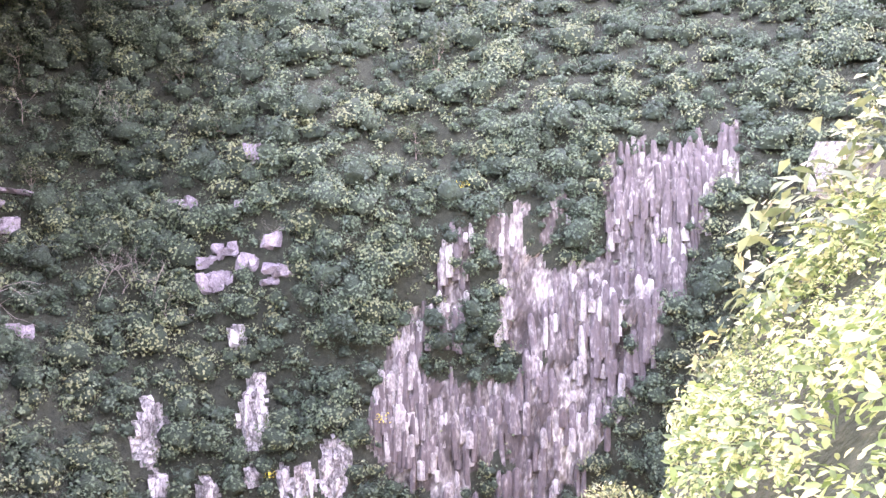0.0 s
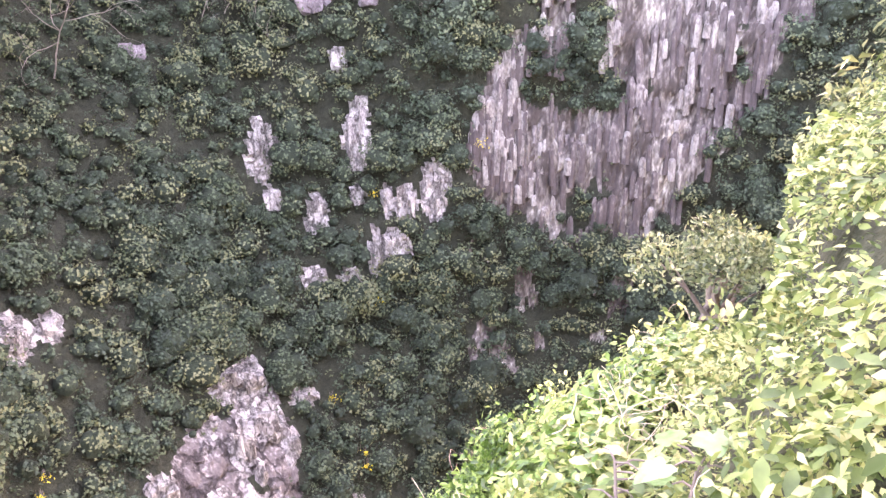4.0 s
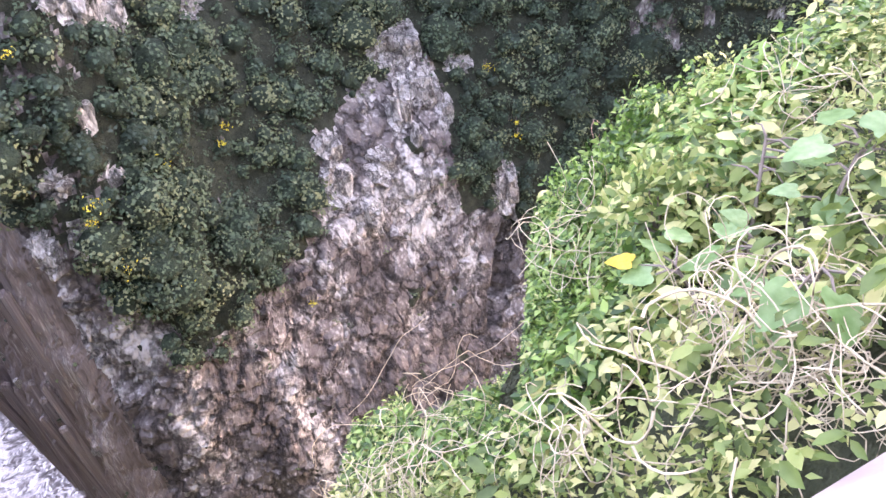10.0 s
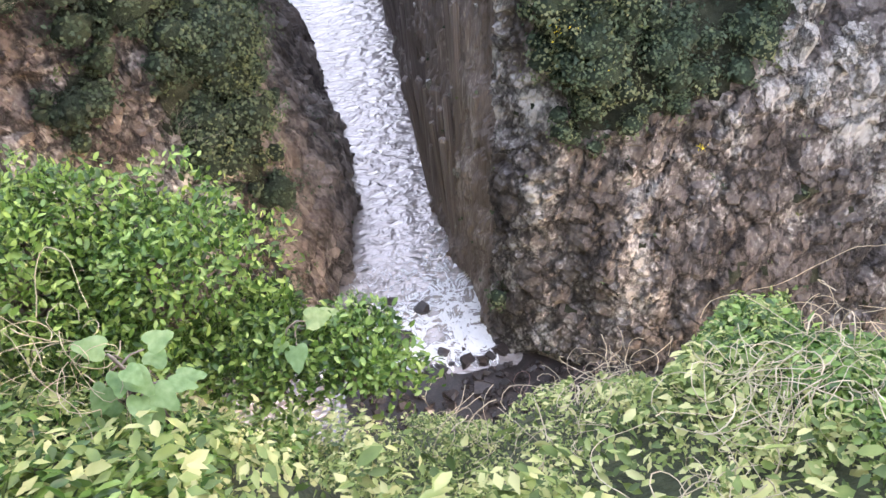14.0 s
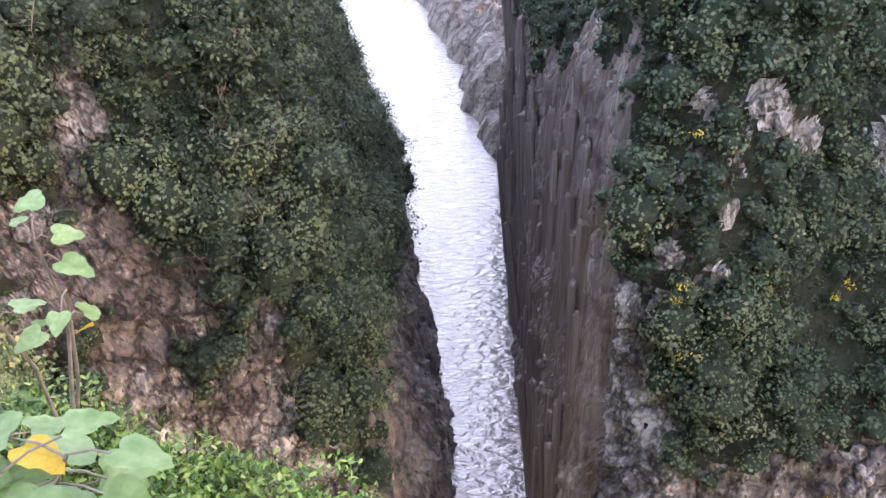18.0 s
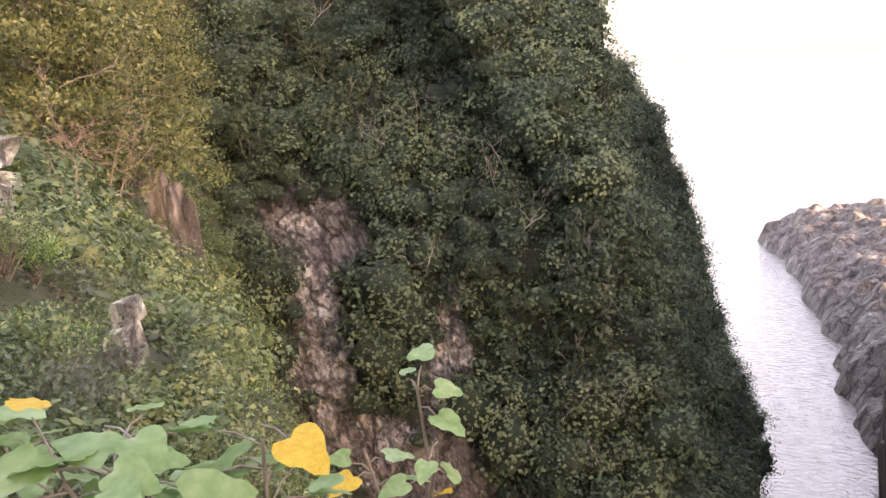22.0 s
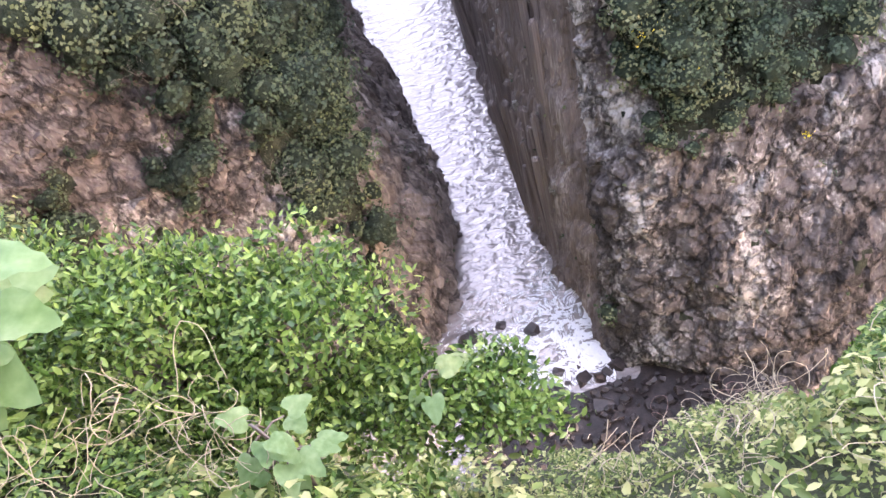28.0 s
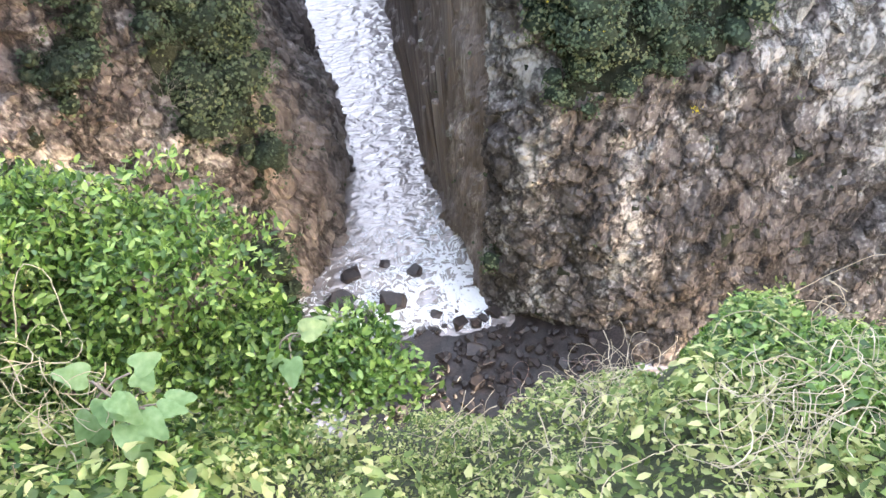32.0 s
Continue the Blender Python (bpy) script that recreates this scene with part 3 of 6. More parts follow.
def left_kind(p):
    """What covers the left headland: 0 pale rock, 1 brown rock, 2 forest."""
    x, y, z = p.T
    yaw, up = bearings(p)
    fine = bumps(p, 3.0, 18) + 0.35 * bumps(p, 1.0, 19)
    wall = (yaw > np.interp(up, [-60, -49, -46, -40, -37, -31, -25, -21], [-13, -11.3, -10.8, -9.3, -9.4, -6.5, -6.0, -4.0]) + 0.6 * fine) & (up < -22 + fine)
    near = np.full(len(p), 9.0)
    for a, b, w, h, lean in ((-28.6, -22.5, 1.7, 4.5, 0.25), (-29.5, -29.5, 3.4, 3.6, 0.2), (-24.5, -32.5, 4.0, 2.6, -0.3), (-29.0, -38.5, 4.0, 4.5, 0.0), (-18.5, -37.5, 1.5, 4.0, 0.1), (-22.5, -41.5, 5.0, 3.0, 0.0),
                             (-28.0, -18.0, 0.8, 2.6, 0.1), (-37.8, -11.0, 3.6, 3.6, -0.3), (-37.6, -16.0, 2.2, 3.4, 0.0), (-37.0, -22.0, 3.2, 3.8, 0.3), (-34.5, -29.0, 3.0, 5.0, 0.0), (-25.0, -50.0, 12.0, 6.0, 0.0)):
        near = np.minimum(near, np.hypot((yaw - a - lean * (up - b)) / w, (up - b) / h))
    bowl = (near < 1.15 + 0.4 * fine) & (fine > -0.8)
    return np.where(wall, 1, np.where(bowl, 0, 2))


def relief_by(p, kind, shapes):
    """The relief of each kind of face, worked out where that kind lies."""
    out = np.zeros(len(p))
    for k, shape in shapes.items():
        on = kind == k
        if on.any():
            out[on] = shape(p[on])
    return out


def cleft(p):
    """A dark cleft that runs down the pale face."""
    yaw, up = bearings(p)
    return -3.0 * np.exp(-((yaw - 52.6 - 0.25 * (up + 43)) / 0.8) ** 2) * step(-50, -46, up) * (1 - step(-41, -38, up))


def right_relief(p, kind):
    return relief_by(p, kind, {0: lambda q: fluted(q, 0.75, 211, 0.35), 1: lambda q: broken(q, (1.9, 1.9, 1.4), 201, 0.32) + cleft(q), 3: lambda q: fluted(q, 0.75, 211, 0.35), 4: lambda q: 0.4 + broken(q, (0.9, 0.9, 2.2), 205, 0.4)})


def left_relief(p, kind):
    return relief_by(p, kind, {0: lambda q: broken(q, (1.9, 1.9, 1.6), 221, 0.36), 1: lambda q: broken(q, (1.8, 1.8, 3.6), 231, 0.45)})


RIGHT = Cliff(RIGHT_FOOT, -1, right_back,
              lambda s: -3 + 58 * step(R_FACE + 0.09, R_END + 0.04, s),
              lambda s: 74 + 50 * step(R_TIP - 0.05, R_CORNER, s) - 17 * step(R_END - 0.02, 1.0, s), right_kind, 0.8, 3)
cliff_right = RIGHT.build("cliff_right", (ROCK_WALL, ROCK_PALE, UNDERGROWTH_SHADE, COLUMN_PALE, CRAG_WHITE),
                          uneven_steps(900, [0, R_TIP - 0.02, R_TIP + 0.02, R_CORNER - 0.04, R_END, R_END + 0.06, 1], [0.25, 0.3, 0.8, 1.4, 1.4, 0.5, 0.2]), uneven_steps(300, [0, 0.5, 0.7, 1], [1.3, 1.2, 0.7, 0.5]), right_relief, "dark columnar basalt cliff with scrub across the gorge")

# the headland to the left of the gorge and the bowl that it closes
LEFT_FOOT = [(-110, 190), (-74, 180), (-44, 172), (-28, 165), (-20.5, 152), (-17, 138), (-13, 126), (-8.6, 107), (-6.6, 89), (-3.6, 72), (-1.9, 60), (-4.5, 49), (-11, 43.5), (-21, 41), (-31, 37), (-39, 30), (-44, 20), (-46, 8)]
L_TIP, L_CORNER, L_BOWL, L_END = (foot_share(LEFT_FOOT, k) for k in (4, 11, 14, 16))


def left_back(s, z):
    wall = slab(z, [(-3, 0), (9, 1.5), (14, 4.0), (25, 7.0), (45, 12), (62, 18.5), (80, 31), (118, 70)])
    bowl = slab(z, [(-3, 0), (20, 3), (42, 9), (55, 14), (68, 27), (86, 46), (118, 88)])
    a = step(L_CORNER - 0.04, L_BOWL - 0.03, s)
    return wall * (1 - a) + bowl * a


LEFT = Cliff(LEFT_FOOT, 1, left_back, lambda s: -3 + 40 * step(L_BOWL + 0.03, 1.0, s),
             lambda s: np.interp(s, [0.287, 0.33, 0.6, 0.66, 0.7, 0.743, 0.772, 0.8, 0.83, 0.857, 0.886, 0.914, 1.0], [55, 57, 70, 70.5, 77, 80.5, 77.5, 74, 74.5, 84, 97, 102, 101]), left_kind, 0.9, 31)
cliff_left = LEFT.build("cliff_left", (ROCK_BOWL, ROCK_BROWN, UNDERGROWTH_SHADE),
                        uneven_steps(760, [0, L_TIP, L_CORNER - 0.1, L_END, 1], [0.2, 0.5, 1.3, 1.4, 0.8]), uneven_steps(260, [0, 0.5, 0.75, 1], [1.4, 1.2, 0.6, 0.5]), left_relief, "forested headland with bare pale rock faces in shade")

FAR_FOOT = [(9, 130), (5.0, 143), (0.5, 160), (-3.0, 178), (-3.4, 186), (-1.0, 194), (-6.5, 210), (-11.2, 230), (-15, 256), (-23, 285), (-31.5, 305), (-27, 322), (0, 338), (60, 350)]


def inside_depth(x, y, line):
    """How far the places lie inside a closed line in plan; negative outside it."""
    line = np.array(line, float)
    best, odd = np.full(len(x), 1e9), np.zeros(len(x), bool)
    for a, b in zip(line, np.roll(line, -1, axis=0)):
        d = b - a
        u = np.clip(((x - a[0]) * d[0] + (y - a[1]) * d[1]) / (d @ d), 0, 1)
        best = np.minimum(best, np.hypot(x - a[0] - u * d[0], y - a[1] - u * d[1]))
        odd ^= ((a[1] > y) != (b[1] > y)) & (x < a[0] + (y - a[1]) / (d[1] + 1e-12) * d[0])
    return np.where(odd, best, -best)


xs, ys = [g.ravel() for g in np.meshgrid(np.linspace(-40, 70, 150), np.linspace(132, 355, 200), indexing="ij")]
P = np.c_[xs, ys, 0 * xs]
deep = inside_depth(xs, ys, FAR_FOOT + [(70, 350), (70, 136)]) + 1.5 * bumps(P, 9.0, 52)
P[:, 2] = slab(deep, [(-2, -3), (0, -0.5), (2.5, 5), (6, 7.5), (14, 11), (30, 13.5), (60, 15)]) + np.clip(deep, 0, 3) * (0.8 * bumps(P, 7.0, 53) + 0.3 * cells(P, (4.0, 4.0, 4.0), 55)[0])
headland_far = tagged(mesh_object("headland_far", P, grid_faces(150, 200), ROCK_BROWN, smooth=True), "low bare rocky point at the gorge mouth", "headland", kind="structure")

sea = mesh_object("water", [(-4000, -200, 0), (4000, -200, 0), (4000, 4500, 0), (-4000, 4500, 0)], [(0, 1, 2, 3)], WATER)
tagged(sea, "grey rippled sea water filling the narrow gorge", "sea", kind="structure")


RAIL_LINE = [(-4.5, -0.35), (-3.13, 0.57), (-1.33, 0.13), (-0.33, -0.145), (0.29, -0.37), (1.5, -0.85), (4.0, -2.3), (30, -15)]


def rail_y(x):
    """Where the rail runs, in plan."""
    return np.interp(x, *zip(*RAIL_LINE))


def path_y(x):
    """The middle of the path that climbs beside the spur."""
    return 0.5 + 0.24 * (-8 - x) + 0.035 * np.maximum(0, -12 - x) ** 2


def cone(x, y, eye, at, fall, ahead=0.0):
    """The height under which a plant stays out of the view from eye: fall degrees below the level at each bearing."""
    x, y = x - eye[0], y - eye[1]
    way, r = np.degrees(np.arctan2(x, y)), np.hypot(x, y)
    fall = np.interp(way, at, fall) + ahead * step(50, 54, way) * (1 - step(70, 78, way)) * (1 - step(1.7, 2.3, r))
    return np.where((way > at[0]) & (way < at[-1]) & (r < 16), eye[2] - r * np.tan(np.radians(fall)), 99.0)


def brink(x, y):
    """The height that the steep bank and its plants are kept under round the lookout, shaped to fit the camera's view.
    """
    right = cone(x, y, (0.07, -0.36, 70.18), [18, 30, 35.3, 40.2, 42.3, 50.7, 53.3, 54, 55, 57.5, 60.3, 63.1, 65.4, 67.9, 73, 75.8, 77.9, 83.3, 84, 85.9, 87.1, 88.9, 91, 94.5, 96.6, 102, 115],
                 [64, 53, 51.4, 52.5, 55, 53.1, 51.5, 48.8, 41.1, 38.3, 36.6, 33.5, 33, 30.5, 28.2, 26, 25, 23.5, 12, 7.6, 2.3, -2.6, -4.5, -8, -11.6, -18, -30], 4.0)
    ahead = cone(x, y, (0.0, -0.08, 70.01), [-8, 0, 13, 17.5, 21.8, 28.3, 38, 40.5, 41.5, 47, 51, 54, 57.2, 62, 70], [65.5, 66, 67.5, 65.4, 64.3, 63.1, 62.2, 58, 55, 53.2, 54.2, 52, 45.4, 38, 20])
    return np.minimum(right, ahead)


def under_view_outline(p):
    """Which leaves lie below the bank's outline as fitted to the camera's view, give or take a sprig."""
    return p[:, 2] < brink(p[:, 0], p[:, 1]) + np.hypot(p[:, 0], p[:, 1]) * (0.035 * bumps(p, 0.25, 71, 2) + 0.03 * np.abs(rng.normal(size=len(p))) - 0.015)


def ground_z(x, y):
    """The lookout's own land: a level stand, a spur to the right and one to the left, and the brink before it, cut down
    to fit the camera's view.
    """
    right = 68.5 + 0.25 * np.minimum(x, 14) - 1.13 * np.maximum(y, -2.5 - 0.1 * np.maximum(x, 0))
    right = right - 7.0 * np.maximum(0, y - 1.2 + 0.8 * np.maximum(0, x - 2.1))
    q = (x + 1.5) * 0.47 + (y - 0.4) * 0.88
    r = -(x + 1.5) * 0.88 + (y - 0.4) * 0.47
    rise = (0.03 * np.maximum(r, 0) + 0.0075 * np.maximum(r - 20, 0) ** 2) * step(-0.4, -0.12, q / np.maximum(r, 1))
    left = 69.0 + rise - np.where(q > 0, (1.0 - 0.65 * step(22, 36, r)) * q, 0.07 * q)
    left = left - 3.5 * np.maximum(0, q - 0.7 - 0.25 * np.maximum(r, 0) + 0.1 * np.clip(r - 24, 0, 12) - 0.05 * np.maximum(0, r - 36))
    z = np.where(x > 0.5, right, np.maximum(right, left))
    flat = (1 - step(-0.05, 0.25, y - rail_y(x))) * step(-5.2, -4.4, x) * (1 - step(2.4, 4.4, x))
    z = z * (1 - flat) + 68.75 * flat
    lane = step(-6.0, -8.0, x) * step(-27, -24, x) * (1 - step(1.7, 3.0, np.abs(y - path_y(x))))
    z = z * (1 - lane) + (69.38 - 0.17 * (x + 8)) * lane
    # lowered wherever it would rise above the outline seen from the camera
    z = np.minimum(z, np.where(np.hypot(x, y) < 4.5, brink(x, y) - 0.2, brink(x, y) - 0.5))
    return np.clip(z, -3.0, 100.0)


def uneven(p):
    """The ground's small rise and fall, none on the path or the stand."""
    x, y = p[:, 0], p[:, 1]
    off_path = np.where((x < -5.5) & (x > -28), step(1.2, 3.0, np.abs(y - path_y(x))), 1.0)
    return np.clip(np.hypot(x, y) / 12, 0.1, 1) * (0.5 * bumps(p, 3.5, 77) + 0.5 * bumps(p, 11.0, 78)) * (y > -0.2) * off_path


def spread(a, b, first, grow):
    """Places from a to b, first apart at the start and growing apart."""
    out, d = [a], first
    while out[-1] < b:
        out.append(out[-1] + d)
        d *= grow
    return np.array(out)


gx = np.r_[-spread(0, 90, 0.16, 1.022)[::-1], spread(0, 120, 0.16, 1.03)[1:]]
gy = np.r_[-spread(0, 80, 0.3, 1.06)[::-1], spread(0, 75, 0.13, 1.018)[1:]]
xs, ys = np.meshgrid(gx, gy, indexing="ij")
P = np.c_[xs.ravel(), ys.ravel(), ground_z(xs.ravel(), ys.ravel())]
P[:, 2] += uneven(P)
ground = mesh_object("ground", P, grid_faces(len(gx), len(gy)), EARTH, smooth=True)
tagged(ground, "steep overgrown ground below the lookout rail", "ground", kind="structure")

# ---- far vegetation ----


def leaf_quads(p, n, size, aspect=0.68, fold=0.12):
    """Leaves as small bent lozenges: places, the way they face, and their lengths."""
    k = len(p)
    t = unit(np.cross(n, rng.normal(size=(k, 3))))
    b = np.cross(n, t)
    L = np.asarray(size)[:, None]
    a = p - t * L * 0.5
    c = p + t * L * 0.5
    d = p + b * L * 0.5 * aspect + n * L * fold
    e = p - b * L * 0.5 * aspect + n * L * fold
    v = np.stack([a, e, c, d], 1).reshape(-1, 3)
    f = np.arange(4 * k).reshape(-1, 4)
    return v, f


def clumps(centres, ups, radius, per, leaf, flat=0.7):
    """Leaves over the outer side of round tufts."""
    k = len(centres)
    i = np.repeat(np.arange(k), per)
    d = unit(rng.normal(size=(k * per, 3)))
    up = ups[i]
    dot = (d * up).sum(1)
    d = np.where((dot < -0.25)[:, None], d - 2 * dot[:, None] * up, d)
    r = radius[i] * rng.uniform(0.55, 1.08, k * per)
    p = centres[i] + d * r[:, None] * np.array([1, 1, flat])
    n = unit(d + 0.5 * up + 0.55 * rng.normal(size=(k * per, 3)) + np.array([0, 0, 0.35]))
    return p, n, leaf * rng.uniform(0.6, 1.35, k * per) * np.clip(radius[i] / radius.mean(), 0.6, 1.5)


DOME_RINGS, DOME_SIDES = (0.0, 0.55, 1.05, 1.5, 1.95), 8


def crowns_at(p, n, radius, per, leaf, seed, lift=0.45, share=None, bodies=True):
    """Rounded shrubs at the places p on a slope that faces n: the leaves (places, facings, lengths, the shade of each
    plant) and made-up solid bodies under them, whose dark colour is painted shade (corners, faces).
    """
    rad = radius[0] + (radius[1] - radius[0]) * rng.uniform(size=len(p)) ** 1.6
    rad *= 0.8 + 0.4 * (bumps(p, 8.0, seed) > 0.0)
    if share is not None:
        rad *= share
    up = unit(n + np.array([0, 0, 0.9]))
    tone = rng.normal(size=len(p)) * 0.4 + 0.25 * bumps(p, 9.0, seed + 5)
    foot = p + up * (rad * lift)[:, None]

    def shell(i, d):
        lump = 1 + 0.55 * bumps(foot[i] + d * rad[i][:, None], 1.0, seed + 3, 2)
        return foot[i] + d * (rad[i] * lump)[:, None] * np.array([1, 1, 0.85])

    i = np.repeat(np.arange(len(p)), np.maximum(8, (per * np.clip(rad / np.mean(radius), 0.3, 2.2) ** 2)).astype(int))
    d = unit(rng.normal(size=(len(i), 3)))
    dot = (d * up[i]).sum(1)
    d = np.where((dot < -0.35)[:, None], d - 2 * dot[:, None] * up[i], d)
    q = foot[i] + (shell(i, d) - foot[i]) * rng.uniform(0.8, 1.2, len(i))[:, None]
    face = unit(d + 0.1 * up[i] + 0.5 * rng.normal(size=d.shape) + np.array([0, 0, 0.2]))
    seen = (d * unit(np.array([0, 0, 72.0]) - q)).sum(1) > -0.4
    q, face, i = q[seen], face[seen], i[seen]
    foliage = (q, face, leaf * rng.uniform(0.6, 1.35, len(i)), tone[i])
    if not bodies:
        return foliage, (np.zeros((0, 3)), np.zeros((0, 4), int))
    a, b = np.meshgrid(np.array(DOME_RINGS), np.arange(DOME_SIDES) * 2 * np.pi / DOME_SIDES, indexing="ij")
    side = unit(np.cross(up, np.array([0.31, 0.17, 0.93])))
    other = np.cross(up, side)
    a, b = a.ravel(), b.ravel()
    way = np.cos(a)[None, :, None] * up[:, None] + np.sin(a)[None, :, None] * (np.cos(b)[None, :, None] * side[:, None] + np.sin(b)[None, :, None] * other[:, None])
    k = len(a)
    m = np.repeat(np.arange(len(p)), k)
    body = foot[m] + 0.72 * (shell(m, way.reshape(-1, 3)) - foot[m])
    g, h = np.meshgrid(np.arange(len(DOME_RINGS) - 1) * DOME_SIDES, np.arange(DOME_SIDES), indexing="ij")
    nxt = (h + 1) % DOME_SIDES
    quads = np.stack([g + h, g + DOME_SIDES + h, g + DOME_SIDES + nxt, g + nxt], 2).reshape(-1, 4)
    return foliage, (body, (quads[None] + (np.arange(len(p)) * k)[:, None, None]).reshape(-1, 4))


def clear_of_crags(p, crags, room):
    """Which places leave the bare crags in sight of the lookout."""
    yaw, up = bearings(p)
    ok = np.ones(len(p), bool)
    for x, y, z, w, h in crags:
        a, b = bearings(np.array([(x, y, z)]))
        far = math.hypot(x, y, z - 70)
        ok &= (np.hypot((yaw - a) * far / 57.3 / (0.5 * w + room), (up - b) * far / 57.3 / (0.5 * h + room)) > 1) | (np.hypot(p[:, 0], p[:, 1]) > math.hypot(x, y) + 2.5)
    return ok


def crowns(cliff, count, what, radius, per, leaf, seed, s_range=(0, 1), v_range=(0, 1), stray=0.02, apart=1.0, lift=0.45, bodies=True):
    """Shrubs over the part of a cliff that is of the kind what, smaller at its edges, with a few strays on the rock."""
    s, v = cliff.sample(count, s_range, v_range, 70.0)
    p, n = cliff.at(s, v), cliff.normal(s, v)
    share = sum((cliff.kind(p + rng.normal(size=p.shape) * 0.9) == what) * 0.25 for _ in range(4))
    ok = ((share > 0.45) | (rng.uniform(size=count) < stray)) & clear_of_crags(p, ALL_CRAGS, 0.35 + 0.4 * radius[0])
    p, n, share = p[ok], n[ok], share[ok]
    first = np.unique(np.floor(p / apart).astype(np.int64), axis=0, return_index=True)[1]
    p, n, share = p[first], n[first], share[first]
    yaw = bearings(p)[0]
    size = (0.4 + 0.6 * share ** 2) * np.where((yaw > -3) & (yaw < 12), 0.5, 1.0)
    return crowns_at(p, n, radius, per, leaf, seed, lift, size, bodies)


def crest(cliff, count, s_range, radius, per, leaf, seed):
    """Shrubs along the top of a cliff and a little way behind it."""
    s = rng.uniform(*s_range, count)
    p = cliff.at(s, np.ones(count))
    away = unit(p * np.array([1, 1, 0]))
    d = rng.uniform(-1.0, 26.0, count)
    p = p + away * d[:, None] - np.array([0, 0, 1]) * np.interp(d, [0, 8, 25], [0, 0.5, 6])[:, None]
    return crowns_at(p, np.tile([0.0, 0.0, 1.0], (count, 1)), radius, per, leaf, seed, bodies=False)


def stuff(name, parts, mat, core, label, category):
    """Many shrubs in one: their leaves, and under these solid bodies coloured as the shade inside."""
    (p, n, L, tone) = (np.concatenate(a) for a in zip(*(q[0] for q in parts)))
    ob = mesh_object(name, *leaf_quads(p, n, L), mat)
    ob.data.attributes.new("tone", 'FLOAT', 'FACE').data.foreach_set("value", tone.astype(np.float32))
    vs, fs, at = [], [], 0
    for _, (body, faces) in parts:
        vs.append(body)
        fs.append(faces + at)
        at += len(body)
    if at:
        tagged(mesh_object("painted_shade_core", np.concatenate(vs), np.concatenate(fs), core, ob, True), kind="stuff")
    return tagged(ob, label, category, kind="stuff")


ALL_CRAGS = UPPER_CRAGS + LOWER_CRAGS + CORNER_CRAGS + BOULDERS
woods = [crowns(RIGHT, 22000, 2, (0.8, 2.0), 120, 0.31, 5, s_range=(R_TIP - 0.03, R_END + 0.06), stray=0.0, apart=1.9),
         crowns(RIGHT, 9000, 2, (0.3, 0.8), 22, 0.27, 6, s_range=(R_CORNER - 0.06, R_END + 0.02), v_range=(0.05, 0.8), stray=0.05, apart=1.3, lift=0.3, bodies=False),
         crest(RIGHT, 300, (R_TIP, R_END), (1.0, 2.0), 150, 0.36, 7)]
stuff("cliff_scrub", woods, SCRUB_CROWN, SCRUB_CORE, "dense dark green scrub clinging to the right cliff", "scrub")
lip = curve_points([(-36, 73.5, 73), (-28.0, 64.6, 66.4), (-22.4, 57.8, 64.8), (-19.7, 57.0, 61), (-17.5, 56.0, 55)], rng.uniform(0, 1, 60)) + rng.normal(size=(60, 3)) * 0.9
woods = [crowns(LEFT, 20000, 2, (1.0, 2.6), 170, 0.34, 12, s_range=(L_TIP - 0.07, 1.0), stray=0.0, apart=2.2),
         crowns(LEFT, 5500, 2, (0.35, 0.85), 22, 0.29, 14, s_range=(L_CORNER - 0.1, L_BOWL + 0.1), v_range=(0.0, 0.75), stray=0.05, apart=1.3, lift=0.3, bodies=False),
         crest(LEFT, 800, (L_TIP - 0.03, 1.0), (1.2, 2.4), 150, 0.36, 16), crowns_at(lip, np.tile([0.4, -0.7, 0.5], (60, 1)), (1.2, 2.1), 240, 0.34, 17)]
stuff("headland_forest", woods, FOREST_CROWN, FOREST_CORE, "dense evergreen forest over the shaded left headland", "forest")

# ---- plant and rock makers ----


class Tubes:
    """Stems and branches: tapering tubes along lines, gathered into one mesh."""

    def __init__(self, sides=5):
        self.v, self.f, self.n, self.sides = [], [], 0, sides

    def add(self, line, r0, r1):
        line = np.asarray(line, float)
        k, m = len(line), self.sides
        d = unit(np.gradient(line, axis=0))
        a = unit(np.cross(d, np.array([0.31, 0.17, 0.93])))
        b = np.cross(d, a)
        w = np.linspace(0, 2 * np.pi, m, endpoint=False)
        r = np.linspace(r0, r1, k)[:, None, None]
        ring = line[:, None] + r * (a[:, None] * np.cos(w)[None, :, None] + b[:, None] * np.sin(w)[None, :, None])
        self.v.append(ring.reshape(-1, 3))
        i, j = np.meshgrid(np.arange(k - 1), np.arange(m), indexing="ij")
        p, q = (i * m + j).ravel(), (i * m + (j + 1) % m).ravel()
        self.f.append(np.stack([p, q, q + m, p + m], 1) + self.n)
        self.n += k * m

    def make(self, name, mat, parent=None, label=""):
        return mesh_object(name, np.concatenate(self.v), np.concatenate(self.f), mat, parent, True, label)


def wander(start, way, length, bend, k=4, droop=0.0):
    """A line that grows from start and bends as it goes."""
    p, d = [np.array(start, float)], np.array(way, float) / np.linalg.norm(way)
    for _ in range(k):
        d = d + bend * rng.normal(size=3) / k ** 0.5 + np.array([0, 0, -droop / k])
        d /= np.linalg.norm(d)
        p.append(p[-1] + d * length / k)
    return np.array(p)


